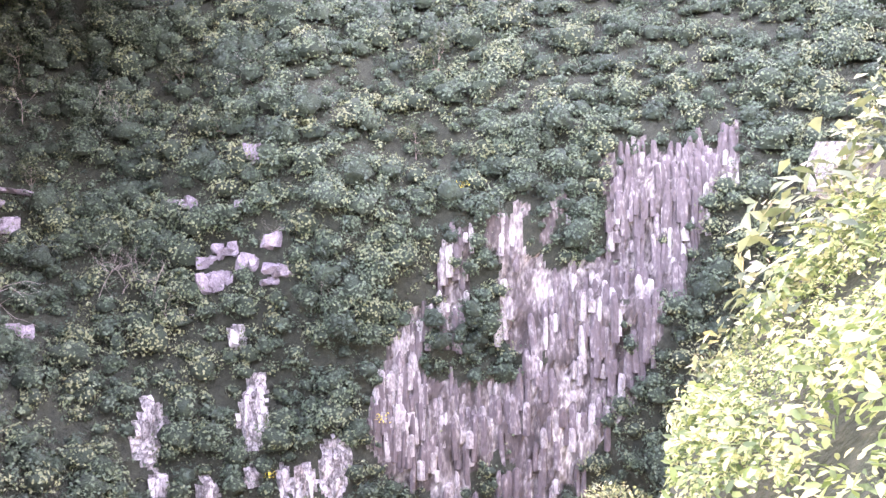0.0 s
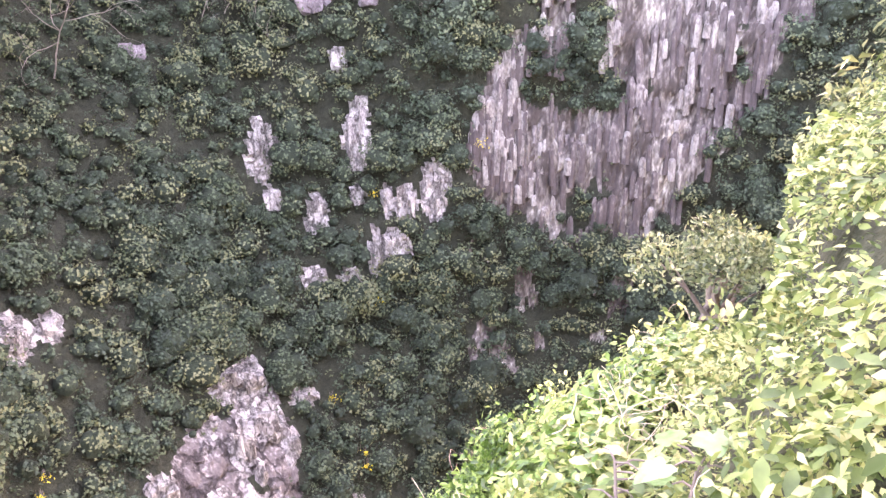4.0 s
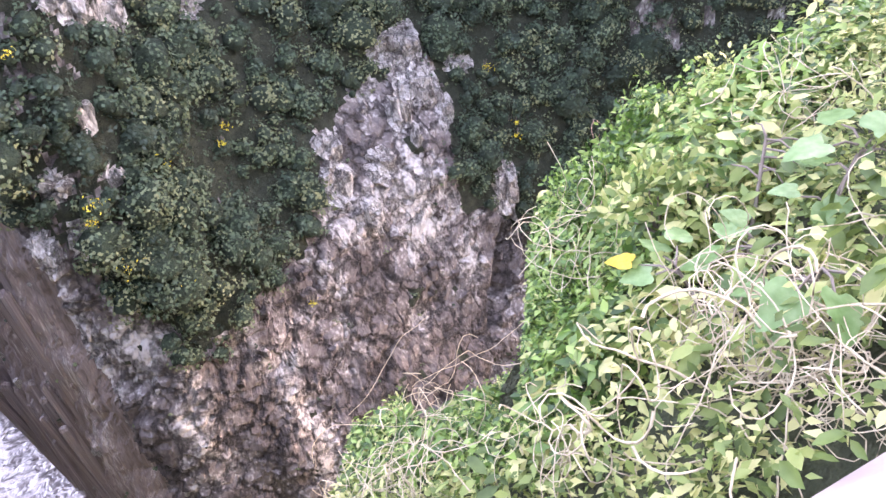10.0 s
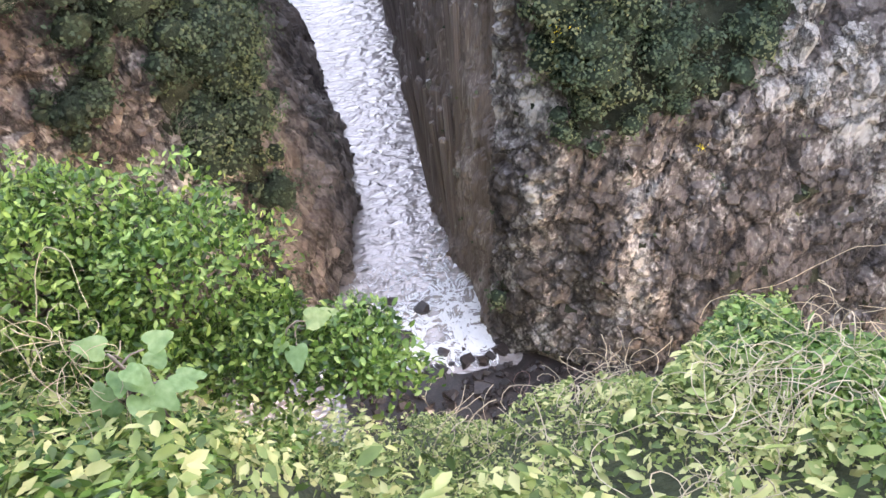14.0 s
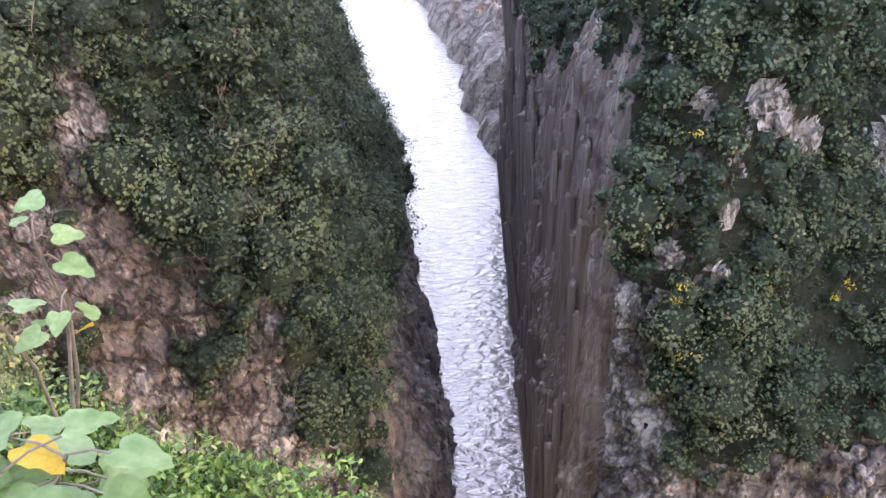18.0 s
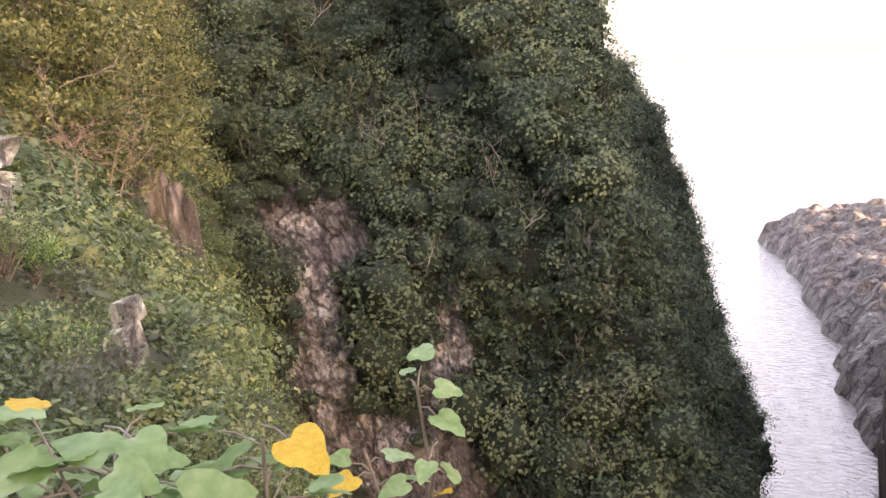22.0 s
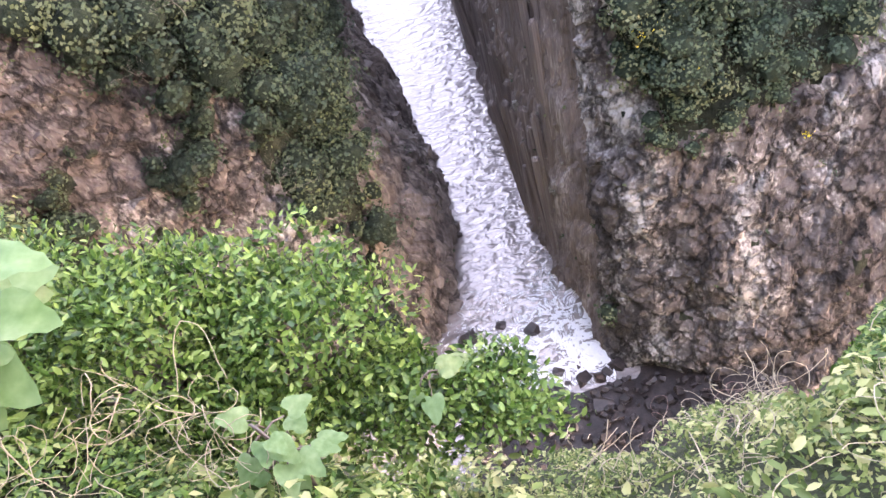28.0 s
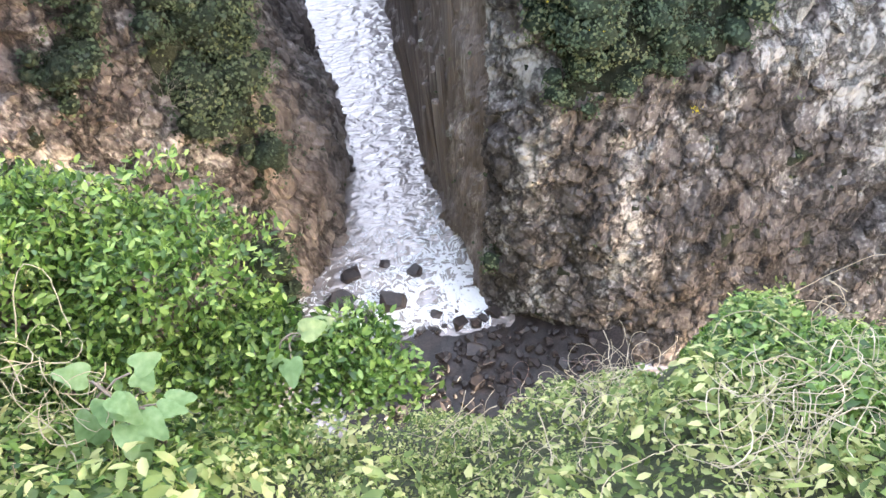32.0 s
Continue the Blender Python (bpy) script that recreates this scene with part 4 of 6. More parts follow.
def limbs(t, start, way, length, r, depth, bend=0.5, spread_by=0.8, ends=None, split=3):
    """A branch with its own branches, down to depth; their ends are gathered."""
    line = wander(start, way, length, bend)
    t.add(line, r, r * 0.55)
    if depth == 0:
        ends.append(line[-1])
        return
    for i in range(split):
        j = rng.integers(2, len(line))
        d = unit((line[j] - line[j - 1])[None])[0]
        limbs(t, line[j], d + spread_by * rng.normal(size=3) + np.array([0, 0, 0.15]), length * rng.uniform(0.5, 0.75), r * 0.55, depth - 1, bend, spread_by, ends, split)


LOZENGE = (np.array([(-0.5, 0, 0), (-0.13, -0.24, 0.08), (0.5, 0, -0.06), (-0.13, 0.24, 0.08)]), np.array([(0, 1, 2), (0, 2, 3)]))
OVAL = (np.array([(-0.5, 0, 0), (-0.2, -0.2, 0.05), (0.2, -0.2, 0.05), (0.5, 0, -0.06), (0.2, 0.2, 0.05), (-0.2, 0.2, 0.05)]),
        np.array([(0, 1, 2), (0, 2, 3), (0, 3, 4), (0, 4, 5)]))


def heart_shape():
    """A heart-shaped leaf: a curled blade with a notched foot, a drawn tip and a wavy rim."""
    v, f, n = [(-0.36, 0.0, 0.02)], [], 22
    for k in range(n):
        a = 2 * math.pi * k / n
        reach = 0.5 - 0.1 * math.cos(a) + 0.05 * math.cos(2 * a) + 0.34 * max(0.0, math.cos(a)) ** 14 - 0.3 * max(0.0, -math.cos(a)) ** 10
        for part in (0.55, 1.0):
            x, y = reach * part * math.cos(a), reach * part * math.sin(a) * 1.02
            v.append((x, y, 0.05 - 0.16 * x * x - 0.3 * y * y + 0.16 * abs(y) + (0.03 * math.sin(7 * a) if part == 1.0 else 0.0)))
    v[0] = (0.0, 0.0, 0.03)
    for k in range(n):
        i, j = 1 + 2 * k, 1 + 2 * ((k + 1) % n)
        f += [(0, i, j), (i, i + 1, j + 1), (i, j + 1, j)]
    return np.array(v), np.array(f)


HEART = heart_shape()


def leaves(name, p, way, n, size, shape, mat, parent=None, label=""):
    """Many leaves of one shape in one mesh: places, the way each points, the way it faces, its length."""
    tv, tf = shape
    way = unit(way)
    side = unit(np.cross(n, way))
    n = np.cross(way, side)
    L = np.asarray(size)[:, None, None]
    v = p[:, None] + L * (tv[None, :, :1] * way[:, None] + tv[None, :, 1:2] * side[:, None] + tv[None, :, 2:] * n[:, None])
    k, m = len(p), len(tv)
    f = (tf[None] + (np.arange(k) * m)[:, None, None]).reshape(-1, 3)
    return mesh_object(name, v.reshape(-1, 3), f, mat, parent, False, label)


def dome_leaves(count, radii, size, hollow=0.55, lumps=9, lump_r=0.42):
    """Leaf places over a lumpy crown: smaller domes set about one large one."""
    c = unit(rng.normal(size=(lumps, 3)))
    c[:, 2] = np.abs(c[:, 2]) * 0.9 - 0.15
    c *= rng.uniform(0.35, 0.72, lumps)[:, None]
    i = rng.integers(0, lumps, count)
    d = unit(rng.normal(size=(count, 3)))
    d[:, 2] = np.where(d[:, 2] < -0.3, -d[:, 2], d[:, 2])
    rr = lump_r * rng.uniform(0.7, 1.15, lumps)[i] * rng.uniform(hollow, 1.0, count)
    p = (c[i] + d * rr[:, None]) * np.array(radii)
    n = unit(d + 0.6 * rng.normal(size=(count, 3)) + np.array([0, 0, 0.7]))
    return p, unit(d + 0.7 * rng.normal(size=(count, 3))), n, size * rng.uniform(0.6, 1.3, count), c * np.array(radii)


def bush(at, radii, count, size, mat, label, shape=LOZENGE, group="", bark=None, category="shrub", turn=0.0, lumps=10, held=False):
    """A shrub: woody branches from one foot, and its leaves."""
    thing = new("shrub")
    tagged(thing, label, category, group)
    p, w, n, L, c = dome_leaves(count, radii, size, lumps=lumps)
    if held:
        # leaves and limbs above the outline fitted to the camera's view are dropped
        low = under_view_outline(p + np.array(at))
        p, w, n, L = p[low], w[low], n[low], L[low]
        c = c[under_view_outline(c + np.array(at) + np.array([0, 0, 0.05]))]
    up = np.array([0, 0, radii[2] * 0.75])
    t = Tubes(4)
    t.add(np.array([-up, -up * 0.6, -up * 0.1]), 0.018 * max(radii) + 0.004, 0.006 * max(radii))
    for q in c:
        mid = q * 0.5 + np.array([0, 0, -0.1 * radii[2]])
        t.add(np.array([-up, mid - up * 0.3, q * 0.95]) + rng.normal(size=(3, 3)) * 0.03, 0.018 * max(radii) + 0.004, 0.006 * max(radii))
    t.make("stem", bark or BARK, thing)
    leaves("foliage", p, w, n, L, shape, mat, thing)
    thing.matrix_basis = pose(*at, 0, 0, turn)
    return thing


def tree(at, height, crown, count, size, mat, label, group="", bark=None, depth=2, lean=(0, 0, 1), stout=0.02):
    """A tree: a tapering trunk with limbs, and a crown of leafy clumps at their ends."""
    thing = new("tree")
    tagged(thing, label, "tree", group)
    t, ends = Tubes(3), []
    trunk = wander((0, 0, -0.4), lean, height * 0.55, 0.35, 6)
    t.add(trunk, stout * height, stout * 0.65 * height)
    for i in range(5):
        limbs(t, trunk[rng.integers(3, 7)], np.array(lean) + 0.9 * rng.normal(size=3), height * 0.36, stout * 0.5 * height, depth - 1, 0.5, 0.7, ends, 3)
    t.make("trunk", bark or BARK, thing)
    if count:
        e = np.array(ends)
        i = rng.integers(0, len(e), count)
        d = unit(rng.normal(size=(count, 3)))
        d[:, 2] = np.where(d[:, 2] < -0.4, -d[:, 2], d[:, 2])
        r = crown * rng.uniform(0.4, 1.0, count)
        p = e[i] + d * r[:, None] * np.array([1, 1, 0.85])
        leaves("crown", p, d + 0.6 * rng.normal(size=(count, 3)), unit(d + 0.5 * rng.normal(size=(count, 3)) + np.array([0, 0, 0.7])), size * rng.uniform(0.6, 1.3, count), LOZENGE, mat, thing)
    thing.matrix_basis = pose(*at)
    return thing


def rock_mesh(name, seed, cuts=9, block=0.5):
    """A broken, angular stone about one metre across."""
    r = random.Random(seed)
    bm = bmesh.new()
    bmesh.ops.create_cube(bm, size=1.0)
    for v in bm.verts:
        v.co += 0.12 * Vector((r.gauss(0, 1), r.gauss(0, 1), r.gauss(0, 1)))
    for _ in range(cuts):
        n = Vector((r.gauss(0, 1), r.gauss(0, 1), r.gauss(0, 0.9))).normalized()
        cut = bmesh.ops.bisect_plane(bm, geom=bm.verts[:] + bm.edges[:] + bm.faces[:], plane_co=n * r.uniform(0.36, 0.52), plane_no=n, clear_outer=True)
        edge = [e for e in cut["geom_cut"] if isinstance(e, bmesh.types.BMEdge)]
        if edge:
            bmesh.ops.contextual_create(bm, geom=edge)
    bmesh.ops.triangulate(bm, faces=bm.faces[:])
    for v in bm.verts:
        v.co += 0.015 * Vector((r.gauss(0, 1), r.gauss(0, 1), r.gauss(0, 1)))
    me = bpy.data.meshes.new(name)
    bm.to_mesh(me)
    bm.free()
    return me


ROCKS = [rock_mesh("rock", k) for k in range(6)]


def rock(at, size, mat, label="", parent=None, k=0, turn=0.0, name="rock", category="rock", group="", tilt=(0, 0)):
    """One stone: an object of its own on a shared shape."""
    key = (k % len(ROCKS), mat.name)
    if key not in ROCK_KINDS:
        me = ROCKS[k % len(ROCKS)].copy()
        me.materials.append(mat)
        ROCK_KINDS[key] = me
    ob = new(name, ROCK_KINDS[key])
    ob.matrix_basis = pose(*at, tilt[0], tilt[1], turn) @ Matrix.Diagonal((*size, 1))
    if parent:
        ob.parent = parent
    elif label:
        tagged(ob, label, category, group)
    return ob


ROCK_KINDS = {}

# ---- the lookout's rail ----
RAIL_TOP = 69.85


def rail_run(a, b, thing, posts):
    """A length of rail of round concrete logs: a thick top log, thinner lower ones, and posts."""
    a, b = np.array(a), np.array(b)
    for name, z, r in (("top_rail", RAIL_TOP - 0.055, 0.055), ("middle_rail", RAIL_TOP - 0.28, 0.042), ("bottom_rail", RAIL_TOP - 0.68, 0.042)):
        t = Tubes(18)
        u = np.linspace(-0.01, 1.01, 12)
        line = np.c_[a[0] + (b[0] - a[0]) * u, a[1] + (b[1] - a[1]) * u, np.full(12, z)]
        line[:, 2] += 0.002 * rng.normal(size=12)
        t.add(line, r, r)
        t.make(name, CONCRETE, thing)
    for u in posts:
        p = a + (b - a) * u
        t = Tubes(16)
        t.add([(p[0], p[1], 68.4), (p[0], p[1], 69.2), (p[0], p[1], RAIL_TOP - 0.06)], 0.05, 0.048)
        t.make("post", CONCRETE, thing)
    gap = max(2, int(np.linalg.norm(b - a) / 0.36))
    for u in (np.arange(gap) + 0.5) / gap:
        p = a + (b - a) * u
        t = Tubes(10)
        t.add([(p[0], p[1], RAIL_TOP - 0.7), (p[0], p[1], RAIL_TOP - 0.3)], 0.035, 0.035)
        t.make("baluster", CONCRETE, thing)


def block(name, at, size, mat, parent, turn=0.0, bevel=0.012, slant=0.0):
    """A bevelled block, its top slanting if wanted."""
    bm = bmesh.new()
    bmesh.ops.create_cube(bm, size=1.0)
    for v in bm.verts:
        v.co = Vector((v.co.x * size[0], v.co.y * size[1], v.co.z * size[2] + (slant * v.co.y if v.co.z > 0 else 0)))
    bmesh.ops.bevel(bm, geom=bm.edges[:], offset=bevel, segments=2, affect='EDGES')
    me = bpy.data.meshes.new(name)
    bm.to_mesh(me)
    bm.free()
    me.materials.append(mat)
    ob = new(name, me)
    ob.matrix_basis = pose(*at, 0, 0, turn)
    if parent:
        ob.parent = parent
    return ob


railing = tagged(new("railing"), "pale concrete log railing round the lookout", "railing")
for a, b in zip(RAIL_LINE, RAIL_LINE[1:-1]):
    rail_run(a, b, railing, [0.0] + ([0.5] if math.dist(a, b) > 1.5 else []))
low_rail = tagged(new("log_barrier"), "low weathered concrete log on square blocks outside the railing", "barrier")
t = Tubes(14)
t.add(np.c_[np.linspace(-4.6, -1.85, 12), np.linspace(1.0, 0.42, 12), np.full(12, 69.06) + 0.003 * rng.normal(size=12)], 0.055, 0.055)
t.make("log", TIMBER, low_rail)
t = Tubes(14)
t.add(np.c_[np.linspace(-1.9, -0.84, 12), np.interp(np.linspace(-1.9, -0.84, 12), [-1.9, -1.5, -0.84], [0.36, 0.26, 0.3]), np.full(12, 69.05) + 0.003 * rng.normal(size=12)], 0.05, 0.05)
t.make("log", TIMBER, low_rail)
for x, y in ((-4.3, 1.04), (-2.82, 0.74), (-0.78, 0.36)):
    block("block", (x, y, 68.87), (0.15, 0.15, 0.4), SLAB, low_rail, 12, slant=0.03)

# ---- plants round the lookout ----


def ground_at(x, y):
    """The height of the ground with its small unevenness."""
    x, y = np.atleast_1d(np.asarray(x, float)), np.atleast_1d(np.asarray(y, float))
    p = np.c_[x, y, ground_z(x, y)]
    return p[:, 2] + uneven(p)


def cover(count, x_range, y_range, keep, radius, per, size, mat, name, label, category, shape=LOZENGE, up=0.4):
    """Low plants over a stretch of the ground."""
    x, y = rng.uniform(*x_range, count), rng.uniform(*y_range, count)
    p = np.c_[x, y, ground_at(x, y)]
    p = p[keep(*p.T)]
    e = 0.05
    n = unit(np.c_[(ground_z(p[:, 0] - e, p[:, 1]) - ground_z(p[:, 0] + e, p[:, 1])) / (2 * e), (ground_z(p[:, 0], p[:, 1] - e) - ground_z(p[:, 0], p[:, 1] + e)) / (2 * e), np.ones(len(p))])
    n = unit(n + np.array([0, 0, 0.7]))
    rad = rng.uniform(*radius, len(p)) * (0.75 + 0.7 * np.clip(bumps(p, 0.7, 91), -0.5, 1))
    q, m, L = clumps(p + n * (rad * up)[:, None], n, rad, per, size, 0.9)
    # only leaves under the outline fitted to the camera's view stay
    low = under_view_outline(q)
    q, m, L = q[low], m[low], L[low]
    way = unit(np.cross(m, rng.normal(size=m.shape)))
    return tagged(leaves(name, q, way, m, L, shape, mat), label, category, kind="stuff")


# places beyond the rail and below the outline fitted to the camera's view
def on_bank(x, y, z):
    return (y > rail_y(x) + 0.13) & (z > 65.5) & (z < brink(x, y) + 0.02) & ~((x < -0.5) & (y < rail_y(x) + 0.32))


cover(5000, (-2.2, 3.6), (-1.6, 1.7), lambda x, y, z: on_bank(x, y, z) & (bumps(np.c_[x, y, z], 0.5, 82) > -0.35), (0.05, 0.17), 32, 0.024, HERB, "ground_herbs", "pale green herbs and creepers over the steep bank", "herbs", LOZENGE)
cover(3000, (-2.2, 3.6), (-1.6, 1.7), lambda x, y, z: on_bank(x, y, z) & (bumps(np.c_[x, y, z], 0.5, 83) > -0.1), (0.06, 0.16), 13, 0.036, HERB, "creepers", "broad-leaved green creepers among the herbs", "creepers", OVAL, 0.9)
cover(3000, (3.2, 16), (-8, 1.0), lambda x, y, z: (y > rail_y(x) + 0.4) & (z > 66.5), (0.16, 0.36), 22, 0.07, SHRUB, "hillside_scrub", "yellow-green low scrub on the hillside beside the lookout", "scrub", LOZENGE, 0.6)

cover(1300, (0.0, 3.4), (-0.9, 1.6), on_bank, (0.05, 0.11), 16, 0.025, HERB, "pale_creepers", "pale yellow-green creepers trailing over the bank", "creepers", LOZENGE, 1.5)
cover(1800, (-5.0, -1.4), (0.0, 2.6), lambda x, y, z: (y > rail_y(x) + 0.2) & (z > 66), (0.09, 0.2), 22, 0.032, SPUR_CROWN, "bank_herbs", "leafy green herbs below the railing", "herbs", OVAL, 0.6)

cover(2600, (0.9, 2.7), (0.1, 1.5), on_bank, (0.06, 0.15), 20, 0.03, BUSH, "bank_shrubbery", "fine-leaved green growth on the steepest part of the bank", "shrubbery", LOZENGE, 0.9)

cover(900, (-1.8, -0.45), (0.2, 1.0), lambda x, y, z: (y > rail_y(x) + 0.36) & (z > 66), (0.05, 0.13), 20, 0.028, BUSH, "low_herbs", "low green herbs between the shrub and the railing", "herbs", OVAL, 0.7)

# the dense small-leaved shrub over the gorge's head
for at, rad, cnt in (((-0.6, 1.2, 68.27), (0.36, 0.34, 0.36), 4200), ((-0.98, 1.22, 68.42), (0.36, 0.34, 0.36), 3600), ((-0.16, 0.94, 68.13), (0.27, 0.2, 0.15), 2000), ((-0.42, 1.0, 68.1), (0.3, 0.25, 0.24), 2400),
                     ((-1.38, 1.35, 68.5), (0.36, 0.34, 0.34), 2600), ((-0.8, 0.95, 68.25), (0.3, 0.25, 0.25), 1800)):
    bush(at, rad, int(cnt * 1.5), 0.025, BUSH, "dense bright green small-leaved shrub on the brink", OVAL, "shrubs on the brink", lumps=24)
for at, rad, cnt, size, mat, label in (
        ((1.06, 1.2, 67.5), (0.2, 0.2, 0.36), 620, 0.055, BUSH, "upright shrub with bright fresh green tips"),
        ((1.3, 1.18, 67.5), (0.28, 0.24, 0.28), 900, 0.04, HERB, "pale yellow-green leafy shrub on the steep bank"),
        ((1.65, 1.0, 68.0), (0.32, 0.3, 0.26), 1000, 0.036, BUSH, "fine-leaved green shrub on the steep bank"),
        ((2.05, 0.95, 68.3), (0.36, 0.3, 0.3), 1400, 0.034, BUSH, "fine-leaved green shrub on the steep bank"),
        ((2.0, 1.35, 67.75), (0.38, 0.32, 0.3), 1400, 0.034, BUSH, "fine-leaved green shrub on the steep bank"),
        ((1.5, 1.4, 67.3), (0.3, 0.26, 0.26), 800, 0.036, HERB, "pale yellow-green shrub on the steep bank"),
        ((1.48, 0.8, 67.85), (0.3, 0.3, 0.36), 2200, 0.036, BUSH, "fine-leaved green shrub with brown twigs on the brink"),
        ((1.94, 0.66, 68.4), (0.38, 0.36, 0.34), 3000, 0.036, BUSH, "fine-leaved green shrub with brown twigs on the brink"),
        ((2.25, 0.62, 68.55), (0.34, 0.32, 0.3), 2400, 0.036, BUSH, "fine-leaved green shrub with brown twigs on the brink"),
        ((1.55, 0.42, 68.35), (0.26, 0.26, 0.2), 1600, 0.034, BUSH, "low fine-leaved green shrub on the steep bank"),
        ((2.6, 0.7, 68.65), (0.42, 0.34, 0.34), 1400, 0.042, HERB, "pale yellow-green shrub on the steep bank"),
        ((3.0, 0.25, 68.95), (0.45, 0.4, 0.36), 1400, 0.05, HERB, "pale yellow-green shrub on the steep bank"),
        ((1.6, 0.25, 68.85), (0.34, 0.28, 0.22), 800, 0.05, HERB, "leafy creeper hummock beside the railing"),
        ((2.3, -0.1, 69.2), (0.38, 0.32, 0.28), 900, 0.055, HERB, "leafy creeper hummock beside the railing"),
        ((3.47, 0.25, 68.87), (0.52, 0.42, 0.26), 3000, 0.04, SHRUB, "rounded grey-green shrub on bare crooked stems"),
        ((3.9, -0.2, 69.4), (0.5, 0.42, 0.45), 1800, 0.05, SHRUB, "bright yellow-green shrub on the hillside"),
        ((4.6, -0.9, 70.1), (0.7, 0.55, 0.6), 2200, 0.06, SHRUB, "bright yellow-green shrub on the hillside"),
        ((5.8, -1.7, 71.0), (0.9, 0.7, 0.8), 2400, 0.07, SHRUB, "bright yellow-green shrub on the hillside"),
        ((7.4, -2.7, 72.2), (1.1, 0.9, 1.0), 2400, 0.09, SHRUB, "large leafy shrub on the hillside"),
        ((9.6, -4.0, 73.4), (1.5, 1.1, 1.2), 2600, 0.12, SHRUB, "large leafy shrub on the hillside")):
    # bank shrubs are sunk to fit the camera's view
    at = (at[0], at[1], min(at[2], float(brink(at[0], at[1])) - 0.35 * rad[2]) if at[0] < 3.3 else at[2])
    cnt, size = int(cnt * 1.6), size * 0.7
    bush(at, rad, cnt, size, mat, label, OVAL if size < 0.05 else LOZENGE, "shrubs on the bank", lumps=14, held="crooked" not in label)
rock((7.1, -0.9, 70.72), (0.44, 0.42, 0.5), ROCK_WHITE, "white angular boulder on the hillside", k=2, turn=20, category="rock")

# the broad-leaved plant beside the rail, each leaf by itself
HEART_MESH = {}


def big_leaf(at, way, facing, size, parent, mat):
    if mat.name not in HEART_MESH:
        me = bpy.data.meshes.new("leaf")
        me.from_pydata([tuple(v) for v in HEART[0]], [], [tuple(int(i) for i in f) for f in HEART[1]])
        for f in me.polygons:
            f.use_smooth = True
        me.materials.append(mat)
        HEART_MESH[mat.name] = me
    x = Vector(way).normalized()
    y = Vector(facing).cross(x).normalized()
    m = Matrix((x, y, x.cross(y))).transposed().to_4x4()
    ob = new("leaf", HEART_MESH[mat.name])
    ob.parent = parent
    ob.matrix_basis = Matrix.Translation(at) @ m @ Matrix.Scale(size, 4)
    return ob


def broad_plant(foot, tips, n, size, label, yellow=0.1, spread_by=0.16):
    """A plant of long stems with large heart-shaped leaves at their ends."""
    thing = tagged(new("broad_leaved_plant"), label, "plant", "broad-leaved plants")
    for tip in tips:
        t = Tubes(5)
        line = np.array([foot, (np.array(foot) + tip) / 2 + rng.normal(size=3) * 0.04 + np.array([0, 0, 0.05]), tip])
        t.add(line, 0.007, 0.004)
        for k in range(n):
            p = line[1] + (line[2] - line[1]) * rng.uniform(0.5, 1.08)
            d = rng.normal(size=3) * np.array([1, 1, 0.35])
            d /= np.linalg.norm(d)
            q = p + d * spread_by * rng.uniform(0.5, 1.1)
            t.add([p, (p + q) / 2 + (0, 0, 0.012), q], 0.003, 0.002)
            big_leaf(q + d * 0.03, d * np.array([1, 1, 0.5]) + np.array([0, 0, -0.28]), (0.3 * rng.normal() + 0.12, 0.3 * rng.normal() - 0.2, 1.0), size * rng.uniform(0.65, 1.15), thing, YELLOW if rng.uniform() < yellow else BROAD)
        t.make("stem", BARK, thing)
    return thing


broad_plant((-1.3, 0.85, 68.4), [(-1.44, 0.6, 69.4), (-1.36, 0.67, 69.36), (-1.2, 0.84, 69.26), (-1.1, 0.88, 69.2), (-0.98, 0.75, 69.22), (-0.88, 0.8, 69.18), (-1.02, 0.55, 69.22), (-1.12, 0.4, 69.36), (-1.28, 0.45, 69.4), (-1.5, 0.75, 69.42), (-1.3, 0.95, 69.34)], 11, 0.115,
            "pale broad-leaved plant with heart-shaped leaves and a few yellow ones", 0.04, 0.15)
broad_plant((-1.3, 1.4, 68.5), [(-1.08, 1.28, 69.2), (-1.18, 1.38, 69.3), (-1.3, 1.3, 69.15)], 4, 0.07, "slender plant with small pale heart-shaped leaves", 0.1, 0.07)
broad_plant((-0.62, 0.82, 68.1), [(-0.55, 0.72, 68.55), (-0.6, 0.76, 68.6)], 8, 0.055, "sprig of pale pointed leaves above the shrub", 0.0, 0.06)
broad_plant((-0.3, 1.05, 67.9), [(-0.28, 0.95, 68.3)], 5, 0.06, "sprig of pale round leaves above the shrub", 0.0, 0.05)
broad_plant((-1.95, 1.1, 68.4), [(-2.0, 0.85, 69.25), (-1.72, 0.92, 69.22), (-1.8, 0.82, 69.2), (-2.3, 1.0, 69.2)], 5, 0.12, "pale broad-leaved plant on the slope below the railing", 0.12, 0.11)
broad_plant((1.3, -0.05, 68.7), [(1.14, -0.17, 69.22), (1.32, -0.02, 69.05), (1.5, -0.1, 69.2), (1.25, 0.1, 68.98), (1.6, 0.1, 69.1)], 9, 0.07, "green creeper with spear-shaped leaves beside the railing", 0.05, 0.09)


